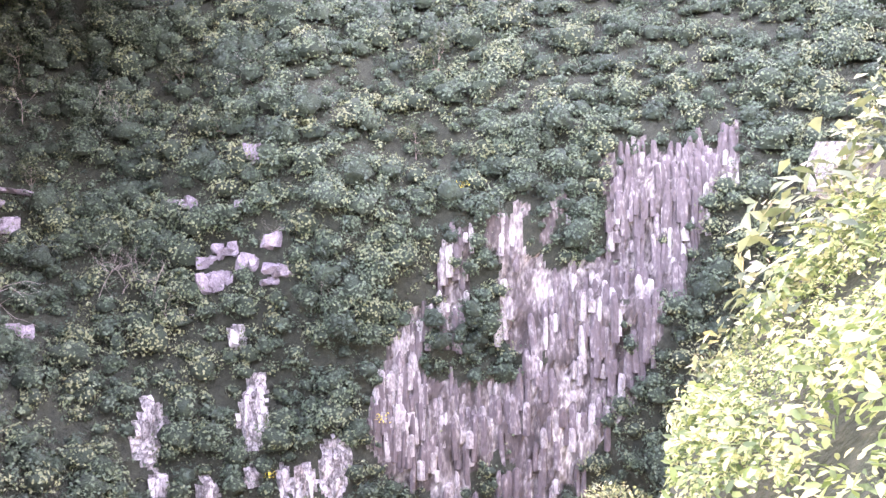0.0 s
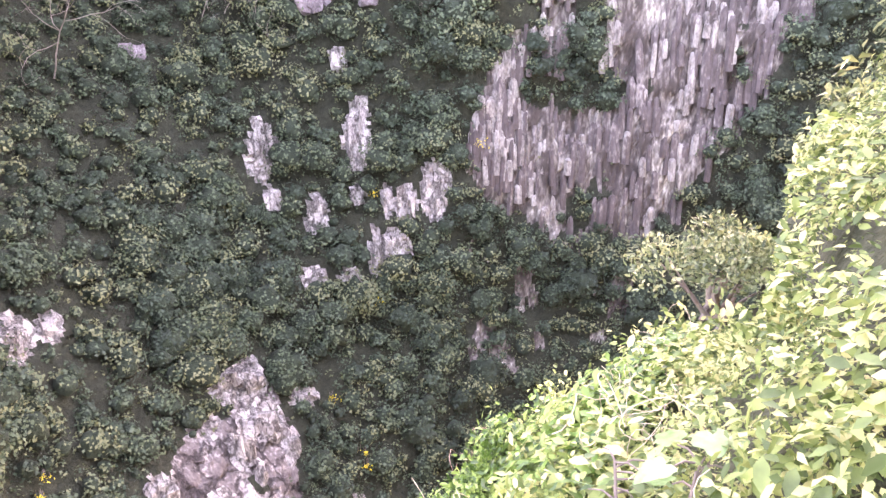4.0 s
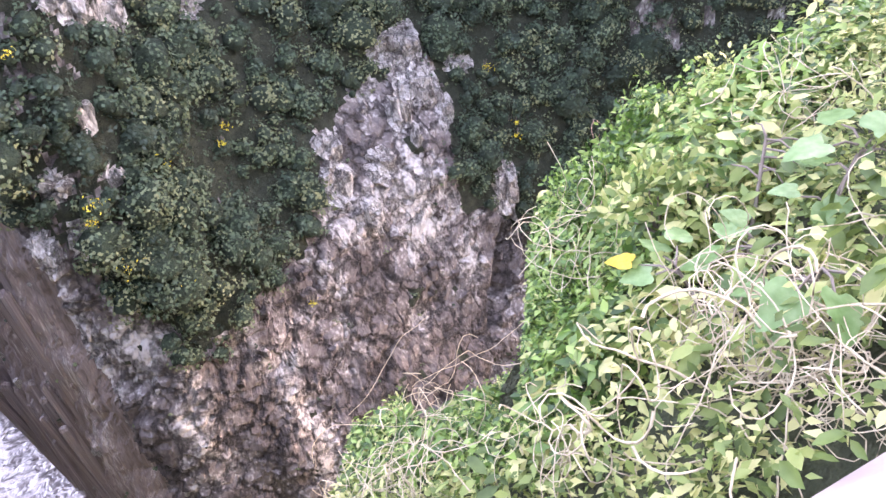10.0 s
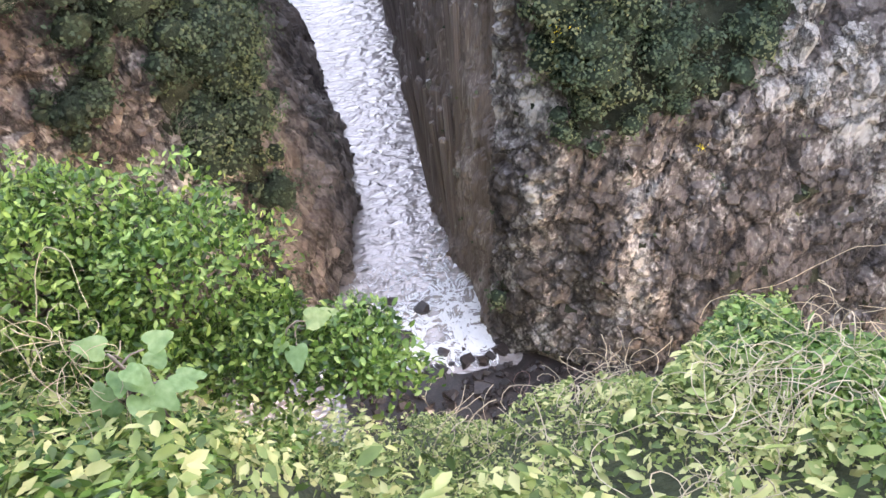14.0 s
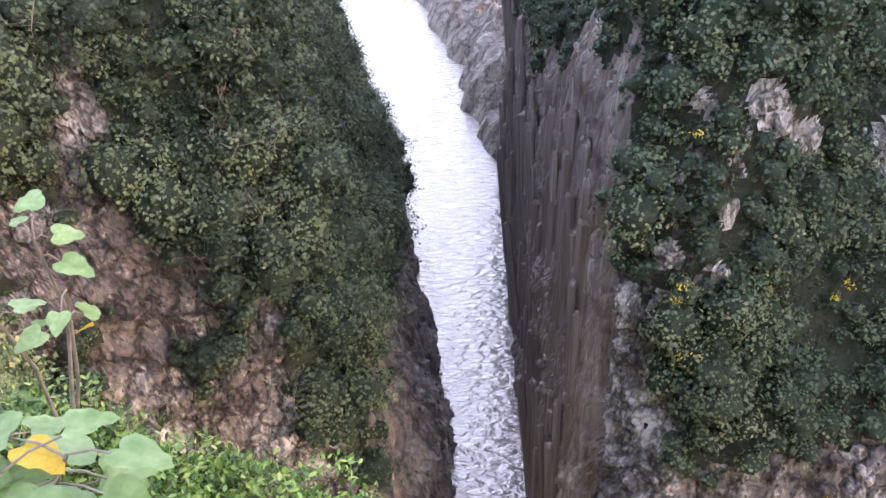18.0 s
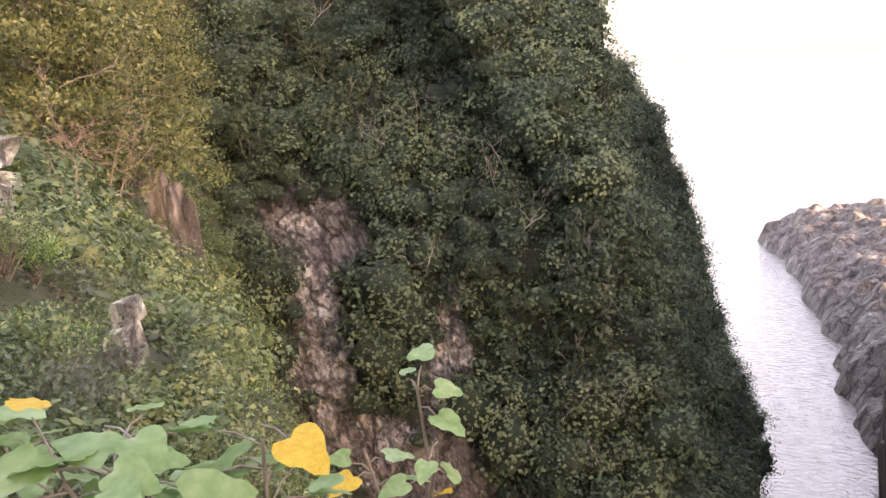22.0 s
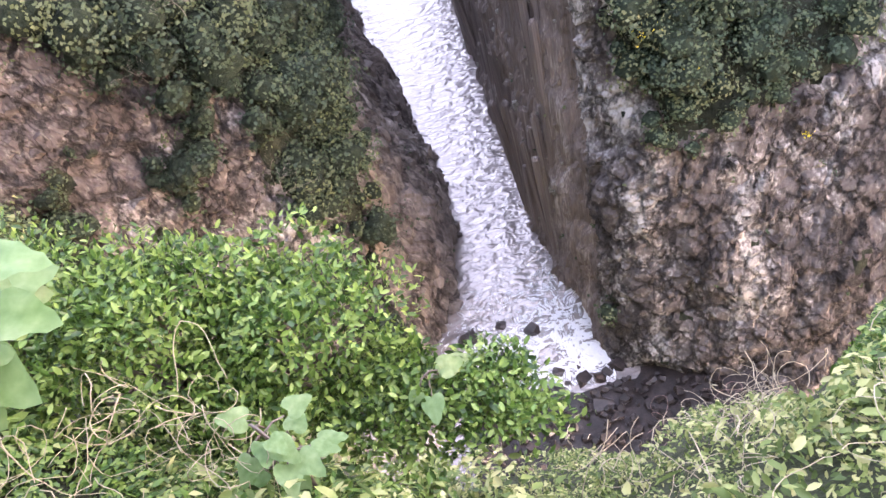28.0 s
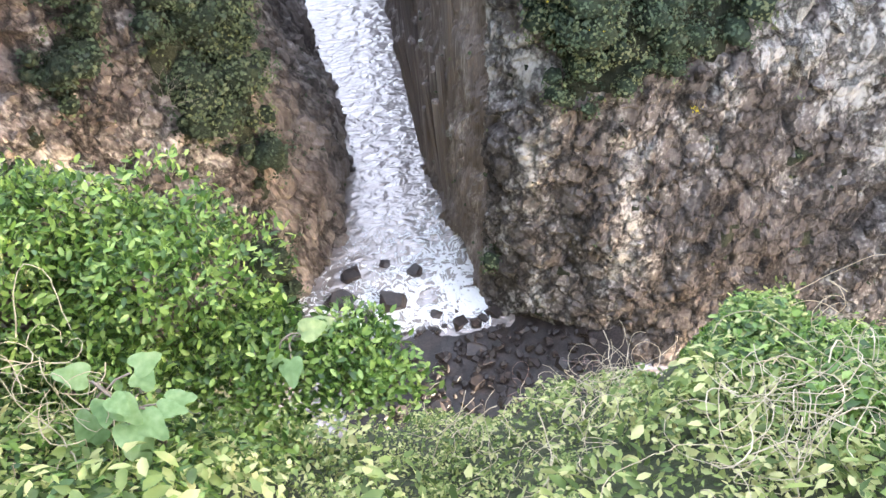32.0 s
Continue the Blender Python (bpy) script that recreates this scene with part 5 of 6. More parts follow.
def dry_tangle(at, size, count, label, mat=None, thick=0.0014):
    """A tangle of dead vines: long thin stems that loop over one another."""
    thing = tagged(new("dry_vine_tangle"), label, "dead vines", "dry vine tangles")
    for k in range(count):
        t = Tubes(4)
        start = rng.normal(size=3) * size * 0.5
        way = rng.normal(size=3) * np.array([1, 1, 0.5])
        p, d, line = start, way / np.linalg.norm(way), []
        curl = rng.normal(size=3) * 0.5
        for _ in range(16):
            line.append(p)
            d = d + np.cross(curl, d) * 0.5 + rng.normal(size=3) * 0.16 - p * 0.35 / size
            d /= np.linalg.norm(d)
            p = p + d * size * 0.13
        t.add(line, thick * rng.uniform(0.6, 1.4), thick * 0.6)
        t.make("vine", mat or STRAW, thing)
    # sunk as well, to fit the camera's view
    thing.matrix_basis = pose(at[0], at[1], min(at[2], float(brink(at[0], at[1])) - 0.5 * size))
    return thing


for at, size, count in (((-1.15, 0.38, 68.85), 0.18, 22), ((-0.95, 0.42, 68.8), 0.16, 18), ((-1.4, 0.5, 68.9), 0.2, 20), ((-0.72, 0.78, 68.5), 0.18, 22), ((-1.0, 0.6, 68.75), 0.18, 22), ((-0.9, 0.85, 68.65), 0.15, 12), ((1.0, -0.2, 69.12), 0.2, 34), ((1.06, -0.26, 69.2), 0.18, 26), ((1.16, -0.04, 69.0), 0.2, 26), ((0.91, 0.6, 68.2), 0.2, 22), ((0.65, 1.06, 67.8), 0.2, 22), ((0.75, 0.45, 68.45), 0.2, 20), ((0.57, 0.32, 68.55), 0.18, 16), ((1.2, 0.75, 68.25), 0.2, 18), ((0.85, 0.1, 68.85), 0.16, 16), ((1.5, 0.45, 68.65), 0.2, 16),
                        ((1.3, 0.85, 68.1), 0.2, 18), ((0.6, 0.95, 67.8), 0.2, 16), ((0.8, 1.15, 67.5), 0.18, 14), ((0.35, 0.6, 68.15), 0.18, 12), ((1.9, 0.1, 69.05), 0.22, 14), ((2.5, 0.25, 69.0), 0.25, 14), ((0.1, 0.8, 68.0), 0.18, 10), ((1.0, 0.5, 68.4), 0.2, 16)):
    dry_tangle(at, size, count, "tangle of dry straw-coloured vines over the herbs")
for at, size, count in (((1.02, -0.2, 69.16), 0.2, 14), ((1.1, -0.1, 69.08), 0.2, 12), ((0.86, -0.02, 69.0), 0.18, 8)):
    dry_tangle(at, size, count, "thick pale dead roots and vines hanging over the bank", thick=0.0025)
for at, size, count in (((-1.3, 0.42, 69.0), 0.16, 14), ((0.75, 1.3, 67.4), 0.17, 12), ((0.45, 1.3, 67.4), 0.15, 10), ((2.6, 0.9, 68.6), 0.25, 10)):
    dry_tangle(at, size, count, "bare brown twigs at the edge of the bank", BARK_RED)

# ---- stone on the cliffs ----


def column_mesh(name, mat, seed, tip=0.88):
    """A six-sided basalt column one metre high and wide, with a broken top."""
    r = random.Random(seed)
    bm = bmesh.new()
    rad = [r.uniform(0.42, 0.56) for _ in range(6)]
    rings = []
    for z, w in ((0.0, 1.0), (0.35, 1.0), (0.7, 1.0), (tip, 0.92), (1.0, 0.55)):
        rings.append([bm.verts.new((w * rad[k] * math.cos(k * math.pi / 3) * r.uniform(0.9, 1.08), w * rad[k] * math.sin(k * math.pi / 3) * r.uniform(0.9, 1.08), z + (r.uniform(-0.5, 0.5) * (1 - tip) if z > 0.8 else 0))) for k in range(6)])
    for lo, hi in zip(rings, rings[1:]):
        for k in range(6):
            bm.faces.new((lo[k], lo[(k + 1) % 6], hi[(k + 1) % 6], hi[k]))
    bm.faces.new(rings[-1])
    me = bpy.data.meshes.new(name)
    bm.to_mesh(me)
    bm.free()
    me.materials.append(mat)
    return me


DARK_COLUMNS = [column_mesh("basalt_column", ROCK_COLUMN, k, 0.98) for k in range(4)]
PALE_COLUMNS = [column_mesh("basalt_column", COLUMN_WHITE, 10 + k) for k in range(4)]
BROWN_COLUMNS = [column_mesh("basalt_column", COLUMN_DARK, 20 + k) for k in range(4)]


def columns(s, z0, z1, radius, pale, proud=0.15):
    """Columns standing against the right cliff."""
    lo, hi = RIGHT.low(s), RIGHT.top(s)
    mid = np.clip((0.35 * z0 + 0.65 * z1 - lo) / (hi - lo), 0, 1)
    p = RIGHT.at(s, mid)
    n = -RIGHT.plan(s)[1]
    for i in np.flatnonzero((RIGHT.kind(p) == 3) | (s < R_CORNER)):
        kind = DARK_COLUMNS if s[i] < R_CORNER else PALE_COLUMNS if pale[i] else BROWN_COLUMNS
        ob = new("basalt_column", kind[i % 4])
        ob.parent = cliff_right
        x, y = p[i, :2] + n[i] * proud
        ob.matrix_basis = pose(x, y, z0[i], rng.normal() * 2.2, rng.normal() * 2.2, rng.uniform(0, 360)) @ Matrix.Diagonal((radius[i] * 2, radius[i] * 2, z1[i] - z0[i], 1))


# along the water, in two tiers
k = 130
s = np.linspace(R_TIP + 0.005, R_CORNER - 0.012, k) + rng.normal(size=k) * 0.0006
columns(s, np.full(k, -1.0), 16 + 6 * bumps(np.c_[s * 400, 0 * s, 0 * s], 9.0, 61) + rng.normal(size=k) * 3, rng.uniform(0.38, 0.6, k), np.zeros(k, bool), -0.1)
columns(s, 14 + rng.normal(size=k), 36 + 6 * bumps(np.c_[s * 400, 0 * s, 0 * s], 12.0, 62) + rng.normal(size=k) * 3, rng.uniform(0.36, 0.55, k), rng.uniform(size=k) < 0.06, -0.35)
# on the face across the gully, in broken tiers
k = 900
yaw = rng.uniform(61.5, 87.5, k)
tab = np.linspace(R_FACE, R_END + 0.05, 300)
tab_yaw = np.degrees(np.arctan2(*RIGHT.at(tab, np.full(300, 0.62))[:, :2].T))
order = np.argsort(tab_yaw)
s = np.interp(yaw, tab_yaw[order], tab[order])
top, low = column_band(yaw)
u = rng.uniform(size=k) ** 0.75
p = np.c_[yaw * 1.3, 0 * yaw, low + (top - low) * u]
z1 = low + 1 + (top - low) * u + 1.5 * bumps(p, 5.0, 64)
length = rng.uniform(1.2, 5.0, k)
keep = np.flatnonzero(bumps(p * np.array([1, 1, 0.7]), 6.0, 65) > -0.55)[:700]
pale = rng.uniform(size=k) < np.clip(0.3 + 0.4 * u * np.clip((83 - yaw) / 18, 0.2, 1) + 0.25 * bumps(p, 7.0, 66), 0.04, 0.7)
length *= np.where(pale, 0.7, 1.0)
columns(s[keep], np.maximum(z1 - length, low - 2)[keep], z1[keep], rng.uniform(0.26, 0.46, k)[keep], pale[keep], rng.normal() * 0.1)

# broken blocks on the bare faces
for cliff, thing, what, s_range, v_range, count, mat, size in (
        (RIGHT, cliff_right, 1, (R_CORNER - 0.01, R_FACE + 0.09), (0.0, 0.36), 520, ROCK_PALE, (0.4, 0.9)),
        (LEFT, cliff_left, 0, (L_CORNER - 0.02, L_BOWL + 0.08), (0.0, 0.62), 420, ROCK_BOWL, (0.4, 0.9)),
        (LEFT, cliff_left, 1, (L_TIP, L_CORNER + 0.02), (0.0, 0.25), 190, ROCK_BROWN, (0.5, 1.1))):
    s, v = cliff.sample(count * 2, s_range, v_range, 60.0)
    p = cliff.at(s, v)
    n = cliff.normal(s, v)
    ok = np.flatnonzero(cliff.kind(p) == what)[:150]
    for i in ok:
        a = size[0] + (size[1] * 1.5 - size[0]) * rng.uniform() ** 2
        rock(p[i] - n[i] * a * 0.3, (a * rng.uniform(0.7, 1.3), a * rng.uniform(0.7, 1.3), a * rng.uniform(0.7, 1.6)), mat, parent=thing, k=int(rng.integers(6)), turn=rng.uniform(0, 360), name="rock_block", tilt=(rng.normal() * 14, rng.normal() * 14))

# small white stones added to stand for the pale specks on the wall along the water
s, v = RIGHT.sample(190, (R_TIP + 0.02, R_CORNER + 0.02), (0.03, 0.5), 90.0)
for q in RIGHT.at(s, v):
    a = 0.2 + 0.4 * rng.uniform() ** 2
    rock(q, (a, a, a * rng.uniform(0.8, 2.2)), ROCK_WHITE, parent=cliff_right, k=int(rng.integers(6)), turn=rng.uniform(0, 360), name="pale_stone")

def crag(at, w, h, mat, label, group):
    """An outcrop: a few upright, broken stones grown together."""
    thing = tagged(new("crag"), label, "rock", group)
    out = -np.array([at[0], at[1], 0]) / math.hypot(at[0], at[1])
    side = np.array([-out[1], out[0], 0])
    n = 3 + int(w * h > 3) * 2 + int(w * h > 8) * 3
    for k in range(n):
        f = (k + 0.5) / n - 0.5
        tall = h * rng.uniform(0.45, 1.0)
        p = out * rng.uniform(-0.1, 0.3) + side * (f * w * 0.9 + 0.1 * rng.normal()) + np.array([0, 0, rng.normal() * (h - tall) * 0.4])
        a = w / n * rng.uniform(1.5, 2.3) + 0.3
        rock(p, (a, a, tall), mat, parent=thing, k=k + int(w * 10), turn=rng.uniform(0, 360), name="stone", tilt=(rng.normal() * 7, rng.normal() * 7))
    thing.matrix_basis = pose(*at)


for x, y, z, w, h in UPPER_CRAGS + LOWER_CRAGS + CORNER_CRAGS:
    crag((x, y, z), w * 0.8, h * 0.85, CRAG_WHITE, "pale lichen-white crag standing out of the scrub", "pale crags")
for x, y, z, w, h in BOULDERS:
    crag((x, y, z), w, h, BLOCK, "brown and pale boulders among the trees", "boulders among the trees")

# ---- the gorge's head: wet stones and foam ----
beach = new("shingle_beach")
tagged(beach, "wet black boulders at the head of the gorge", "beach", kind="structure")
for i in range(290):
    x, y = rng.uniform(-5.5, 17), rng.uniform(27, 37.5) + 0.5 * rng.normal()
    a = rng.uniform(0.35, 1.0) * (1 + 0.8 * (rng.uniform() < 0.12))
    rock((x, y, 0.12 + 0.16 * max(0, 37 - y) + 0.3 * max(0, x - 11) + rng.uniform(-0.1, 0.2)), (a, a * rng.uniform(0.6, 1.1), a * 0.6), ROCK_WET, parent=beach, k=i, turn=rng.uniform(0, 360), name="stone", tilt=(rng.normal() * 15, rng.normal() * 15))
for x, y, a in ((-0.4, 40.9, 2.4), (-4.3, 44.9, 1.8), (2.3, 44.1, 1.5), (-5.6, 42.2, 2.6), (-3.0, 39.4, 1.5), (3.6, 38.6, 1.0), (-0.6, 45.6, 1.0)):
    rock((x, y, 0.25), (a * 1.2, a, a * 0.6), ROCK_WET, "black rock washed by the surf", k=int(a * 10), turn=x * 40, category="rock", group="rocks in the surf")
bx, by = np.meshgrid(np.linspace(-6.5, 20, 40), np.linspace(20, 40, 34), indexing="ij")
P = np.c_[bx.ravel(), by.ravel(), (0.16 * np.maximum(-3, 37.5 - by) + 0.3 * np.maximum(0, bx - 11)).ravel()]
P[:, 2] += 0.2 * bumps(P, 1.5, 88) - 0.15
mesh_object("bed", P, grid_faces(40, 34), ROCK_WET, beach, True)

gx, gy = np.meshgrid(np.arange(-10, 9, 0.2), np.arange(35.5, 66, 0.2), indexing="ij")
P = np.c_[gx.ravel(), gy.ravel(), 0 * gx.ravel()]
P[:, 2] = 0.16 + 0.1 * bumps(P, 1.4, 93)
tagged(mesh_object("foam", P, grid_faces(*gx.shape), FOAM, None, True), "white surf foam in swirling threads over the shallow water", "foam", kind="stuff")

# ---- flowers on the scrub ----
FLOWERS = [(77.1, 29.4, 75.7, 1.0), (61.0, 42.5, 38.5, 1.0), (70.3, 35.8, 53.1, 1.0), (64.0, 44.4, 48.4, 0.8), (20.8, 46.6, 38.6, 0.9), (14.5, 44.8, 39.3, 0.9), (14.8, 44.3, 34.0, 1.2), (18.0, 43.0, 31.3, 1.0), (53.0, 42.6, 31.7, 0.8),
           (52.4, 38.9, 27.2, 0.5), (52.0, 38.4, 26.2, 0.5), (25.6, 39.6, 24.6, 0.5), (26.3, 47.7, 36.2, 0.4), (13.9, 44.9, 38.1, 0.6), (14.4, 47.2, 49.1, 0.6), (27.3, 48.4, 36.9, 0.5)]
for x, y, z, w in FLOWERS:
    thing = tagged(new("flower_cluster"), "cluster of yellow flowers in the cliff scrub", "flowers", "yellow flower clusters")
    out = -np.array([x, y, -14.0])
    out /= np.linalg.norm(out)
    p = rng.normal(size=(26, 3)) * np.array([w * 0.4, w * 0.4, w * 0.22]) + out * 2.0
    blooms = leaves("bloom", p, rng.normal(size=(26, 3)), unit(out + 0.5 * rng.normal(size=(26, 3))), rng.uniform(0.14, 0.26, 26), LOZENGE, FLOWER, thing)
    tagged(blooms, kind="stuff")
    t = Tubes(3)
    for q in p[:8]:
        t.add([q - out * 1.6, q - out * 0.6, q], 0.02, 0.01)
    t.make("stem", BARK, thing)
    thing.matrix_basis = pose(x, y, z)

# ---- trees on the headland and the spur ----
GROVE = [tree((0, 0, -90 - 20 * k), 7.0, 1.3, 760, 0.5, FOREST, "broad evergreen tree with a rounded crown on the headland", "trees on the headland") for k in range(3)]
LIT = [tree((0, 0, -160 - 20 * k), 6.5, 1.1, 2600, 0.2, GOLD, "olive-green tree on the sunlit spur", "trees on the spur", BARK, stout=0.011) for k in range(3)]
BARE = [tree((0, 0, -230 - 20 * k), 7.5, 0, 0, 0, FOREST, "bare pale-barked tree standing in the forest", "bare trees", BARK_PALE, depth=3, lean=(0.25, 0.1, 1), stout=0.007) for k in range(3)]
TWIGS = [tree((0, 0, -300 - 20 * k), 3.0, 0, 0, 0, FOREST, "leafless reddish-brown twiggy shrub on the slope", "bare twiggy shrubs", BARK_RED, depth=3, stout=0.009) for k in range(2)]


def plant(kinds, at, scale, i):
    ob = copy_thing(kinds[i % len(kinds)], pose(*at, 0, 0, rng.uniform(0, 360)))
    ob.scale = (scale, scale, scale)
    return ob


s, v = LEFT.sample(900, (L_TIP - 0.03, 0.99), (0.3, 0.9), 90.0)
p = LEFT.at(s, v)
p = p[(LEFT.kind(p) == 2) & (p[:, 2] > 30)][:110]
for i, q in enumerate(p):
    plant(GROVE, q - np.array([0, 0, 1.0]), rng.uniform(0.6, 1.05), i)
for i in range(26):
    q = LEFT.at(np.array([0.69 + 0.007 * i + 0.002 * rng.normal()]), np.array([rng.uniform(0.9, 1.0)]))[0]
    plant(GROVE, q - np.array([0, 0, 1.6]), rng.uniform(0.4, 0.7), i)
s, v = LEFT.sample(300, (L_TIP, L_BOWL), (0.25, 0.9), 90.0)
p = LEFT.at(s, v)
for i, q in enumerate(p[LEFT.kind(p) == 2][:12]):
    plant(BARE, q - 2.0 * q * np.array([1, 1, 0]) / np.hypot(*q[:2]) - np.array([0, 0, 0.5]), rng.uniform(0.6, 1.0), i)
s, v = RIGHT.sample(500, (R_CORNER, R_COLUMN + 0.03), (0.45, 0.9), 90.0)
p = RIGHT.at(s, v)
for i, q in enumerate(p[(RIGHT.kind(p) == 2) & (p[:, 2] > 45)][:36]):
    plant(BARE if i % 4 == 0 else GROVE, q - np.array([0, 0, 0.6]), rng.uniform(0.6, 0.95), i)

# tall bare trunks that stand clear of the scrub
for i, (x, y, z, sc) in enumerate(((47.0, 67.8, 62.0, 1.5), (54.8, 74.0, 68.4, 1.0), (64.0, 62.4, 66.3, 0.75), (62.8, 64.4, 66.1, 0.85), (64.9, 58.9, 66.3, 0.6), (72.2, 68.2, 83.5, 0.7), (67.7, 80.6, 85.3, 0.8), (72.3, 73.5, 86.0, 0.7), (53.4, 76.3, 71.3, 1.1), (67.8, 46.0, 70.8, 0.4),
                                   (-26.0, 58.4, 60.1, 0.9), (-23.7, 56.0, 57.3, 0.8), (-17.9, 52.8, 45.7, 0.65), (-16.0, 52.0, 41.9, 0.5), (-17.1, 57.1, 56.1, 0.55), (-20.0, 49.6, 38.9, 0.4), (-29.6, 52.4, 55.5, 0.5),
                                   (-35.4, 59.6, 63.1, 0.9), (-26.0, 61.0, 61.8, 0.9), (-34.7, 61.8, 64.8, 0.8), (-48.3, 64.9, 74.1, 1.0), (-42.4, 68.5, 73.9, 1.1), (-38.9, 58.4, 62.9, 0.7))):
    away = 1.0 / math.hypot(x, y)
    plant(BARE, (x - 2.4 * x * away, y - 2.4 * y * away, z - 0.4), sc * 1.15, i)

# the spur to the left: shrubs on its flank, boulders, and the trees beyond that catch the sun
FLANK = [bush((0, 0, -380 - 10 * k), (1.0, 0.9, 0.75), 900, sz * 1.05, m, lab, LOZENGE, "shrubs on the spur", lumps=14) for k, (m, sz, lab) in enumerate((
    (SHRUB, 0.1, "grey-green leafy shrub on the slope"), (SCRUB, 0.11, "dark green dense shrub on the slope"), (BUSH, 0.09, "fresh green leafy shrub on the slope"), (HERB, 0.1, "pale yellowish shrub on the slope")))]


FINE = [bush((0, 0, -430 - 10 * k), (0.9, 0.8, 0.7), 1700, 0.055, m, lab, LOZENGE, "shrubs on the spur", lumps=16) for k, (m, lab) in enumerate((
    (SHRUB, "grey-green leafy shrub on the slope"), (BUSH, "fresh green leafy shrub on the slope"), (SCRUB, "dark green dense shrub on the slope")))]


SPUR_STONES = [(-26.8, 24.0, 64.4, 2.8, 5.4), (-9.15, 4.5, 69.7, 0.5, 0.5), (-10.5, 6.4, 69.2, 0.8, 0.7), (-7.6, 4.05, 69.0, 0.45, 0.7), (-8.25, 5.0, 68.95, 0.4, 0.65), (-5.4, 4.08, 68.15, 0.55, 0.85)]


def in_sight(x, y, room):
    """Whether a plant there leaves the bare stones of the spur in sight."""
    return clear_of_crags(np.array([(x, y, ground_at(x, y)[0] + room)]), SPUR_STONES, room)[0] or math.hypot(x, y) > 45


def spur_place(r, q):
    x = -1.5 - 0.88 * r + 0.47 * q
    y = 0.4 + 0.47 * r + 0.88 * q
    return x, y


for i in range(230):
    r = 2.2 + 40 * rng.uniform() ** 1.9
    q = rng.uniform(-0.35 * r - 0.5, 1.4 + 0.29 * r)
    x, y = spur_place(r, q)
    if y < rail_y(x) + 1.2 or not in_sight(x, y, 0.5) or (-19.8 < x < -7.8 and abs(y - path_y(x)) < 1.5):
        continue
    plant(FINE if r < 13 else FLANK, (x, y, ground_at(x, y)[0] + 0.15), (0.47 + 0.038 * r) * rng.uniform(0.8, 1.3), int(rng.choice([0, 0, 1, 1, 2, 3])))
cover(5000, (-34, -5.5), (0.6, 32), lambda x, y, z: (y > rail_y(x) + 0.7) & (z > 54) & ~((x > -19.8) & (x < -7.8) & (np.abs(y - path_y(x)) < 1.3)), (0.2, 0.55), 20, 0.09, SCRUB, "slope_undergrowth", "green undergrowth over the slope beside the lookout", "undergrowth", LOZENGE, 0.5)
for i in range(75):
    r = rng.uniform(25, 78)
    q = rng.uniform(-0.3 * r, 0.24 * r)
    x, y = spur_place(r, q)
    if in_sight(x, y, 2.0):
        plant(LIT, (x, y, ground_at(x, y)[0] - 0.3), rng.uniform(0.8, 1.4), i)
for i in range(44):
    r = rng.uniform(56, 100)
    x, y = spur_place(r, rng.uniform(-0.12, 0.26) * r)
    plant(LIT, (x, y, ground_at(x, y)[0] - 0.5), rng.uniform(1.0, 1.5), i)
for i in range(80):
    r = rng.uniform(8, 60)
    q = 0.4 + 0.25 * r - 0.1 * min(max(r - 24, 0), 12) + 0.05 * max(0, r - 36) + rng.uniform(-0.3, 2.6)
    x, y = spur_place(r, q)
    if in_sight(x, y, 0.9):
        plant(FLANK, (x, y, ground_at(x, y)[0] + 0.3), rng.uniform(1.0, 1.6) * (0.65 + 0.014 * r), int(rng.choice([0, 1, 1, 2])))
for i in range(26):
    r = rng.uniform(11, 27)
    x, y = spur_place(r, rng.uniform(0.05, 0.24) * r)
    if in_sight(x, y, 0.7):
        plant(FLANK, (x, y, ground_at(x, y)[0] + 0.2), rng.uniform(0.6, 1.0), int(rng.choice([0, 1, 2, 3])))
for i in range(14):
    x = rng.uniform(-26, -20.2)
    y = path_y(x) + rng.uniform(-2.5, 2.5)
    plant(FLANK, (x, y, ground_at(x, y)[0] + 0.3), rng.uniform(0.7, 1.1), i)
for i in range(12):
    x = -9.6 - 0.85 * i
    plant(FLANK, (x, path_y(x) + 1.75 + 0.25 * rng.normal(), 69.5 - 0.17 * (x + 8)), rng.uniform(0.35, 0.5), i)
for i in range(34):
    r = rng.uniform(30, 76)
    q = 0.25 * r - 0.1 * min(max(r - 24, 0), 12) + 0.05 * max(0, r - 36) + rng.uniform(-1.5, 1.8)
    x, y = spur_place(r, q)
    if in_sight(x, y, 2.0):
        plant(LIT, (x, y, ground_at(x, y)[0] - 0.5), rng.uniform(0.8, 1.3), i)
for x, y, sc in ((-8.58, 9.06, 0.55), (-7.76, 8.34, 0.5), (-9.3, 9.6, 0.5)):
    ob = plant(TWIGS, (x, y, ground_at(x, y)[0] + 0.1), sc, int(-x * 3))
    ob["label"] = "leafless grey-brown twiggy shrub at the edge of the drop"
for x, y, z, sc in ((-12.88, 9.57, 69.0, 0.75), (-13.23, 10.74, 68.6, 0.75), (-12.4, 8.9, 69.2, 0.6), (-13.9, 11.2, 69.0, 0.7)):
    plant(TWIGS, (x, y, max(z - 0.6, ground_at(x, y)[0])), sc, int(-x * 3))
for r, q, sc, i in ((15, -0.6, 0.9, 0), (16.5, 0.4, 0.8, 1), (18, -0.2, 1.0, 0), (13.5, 0.6, 0.7, 1), (19.5, 0.8, 0.8, 0)):
    x, y = spur_place(r, q)
    plant(TWIGS, (x, y, ground_at(x, y)[0]), sc, i)
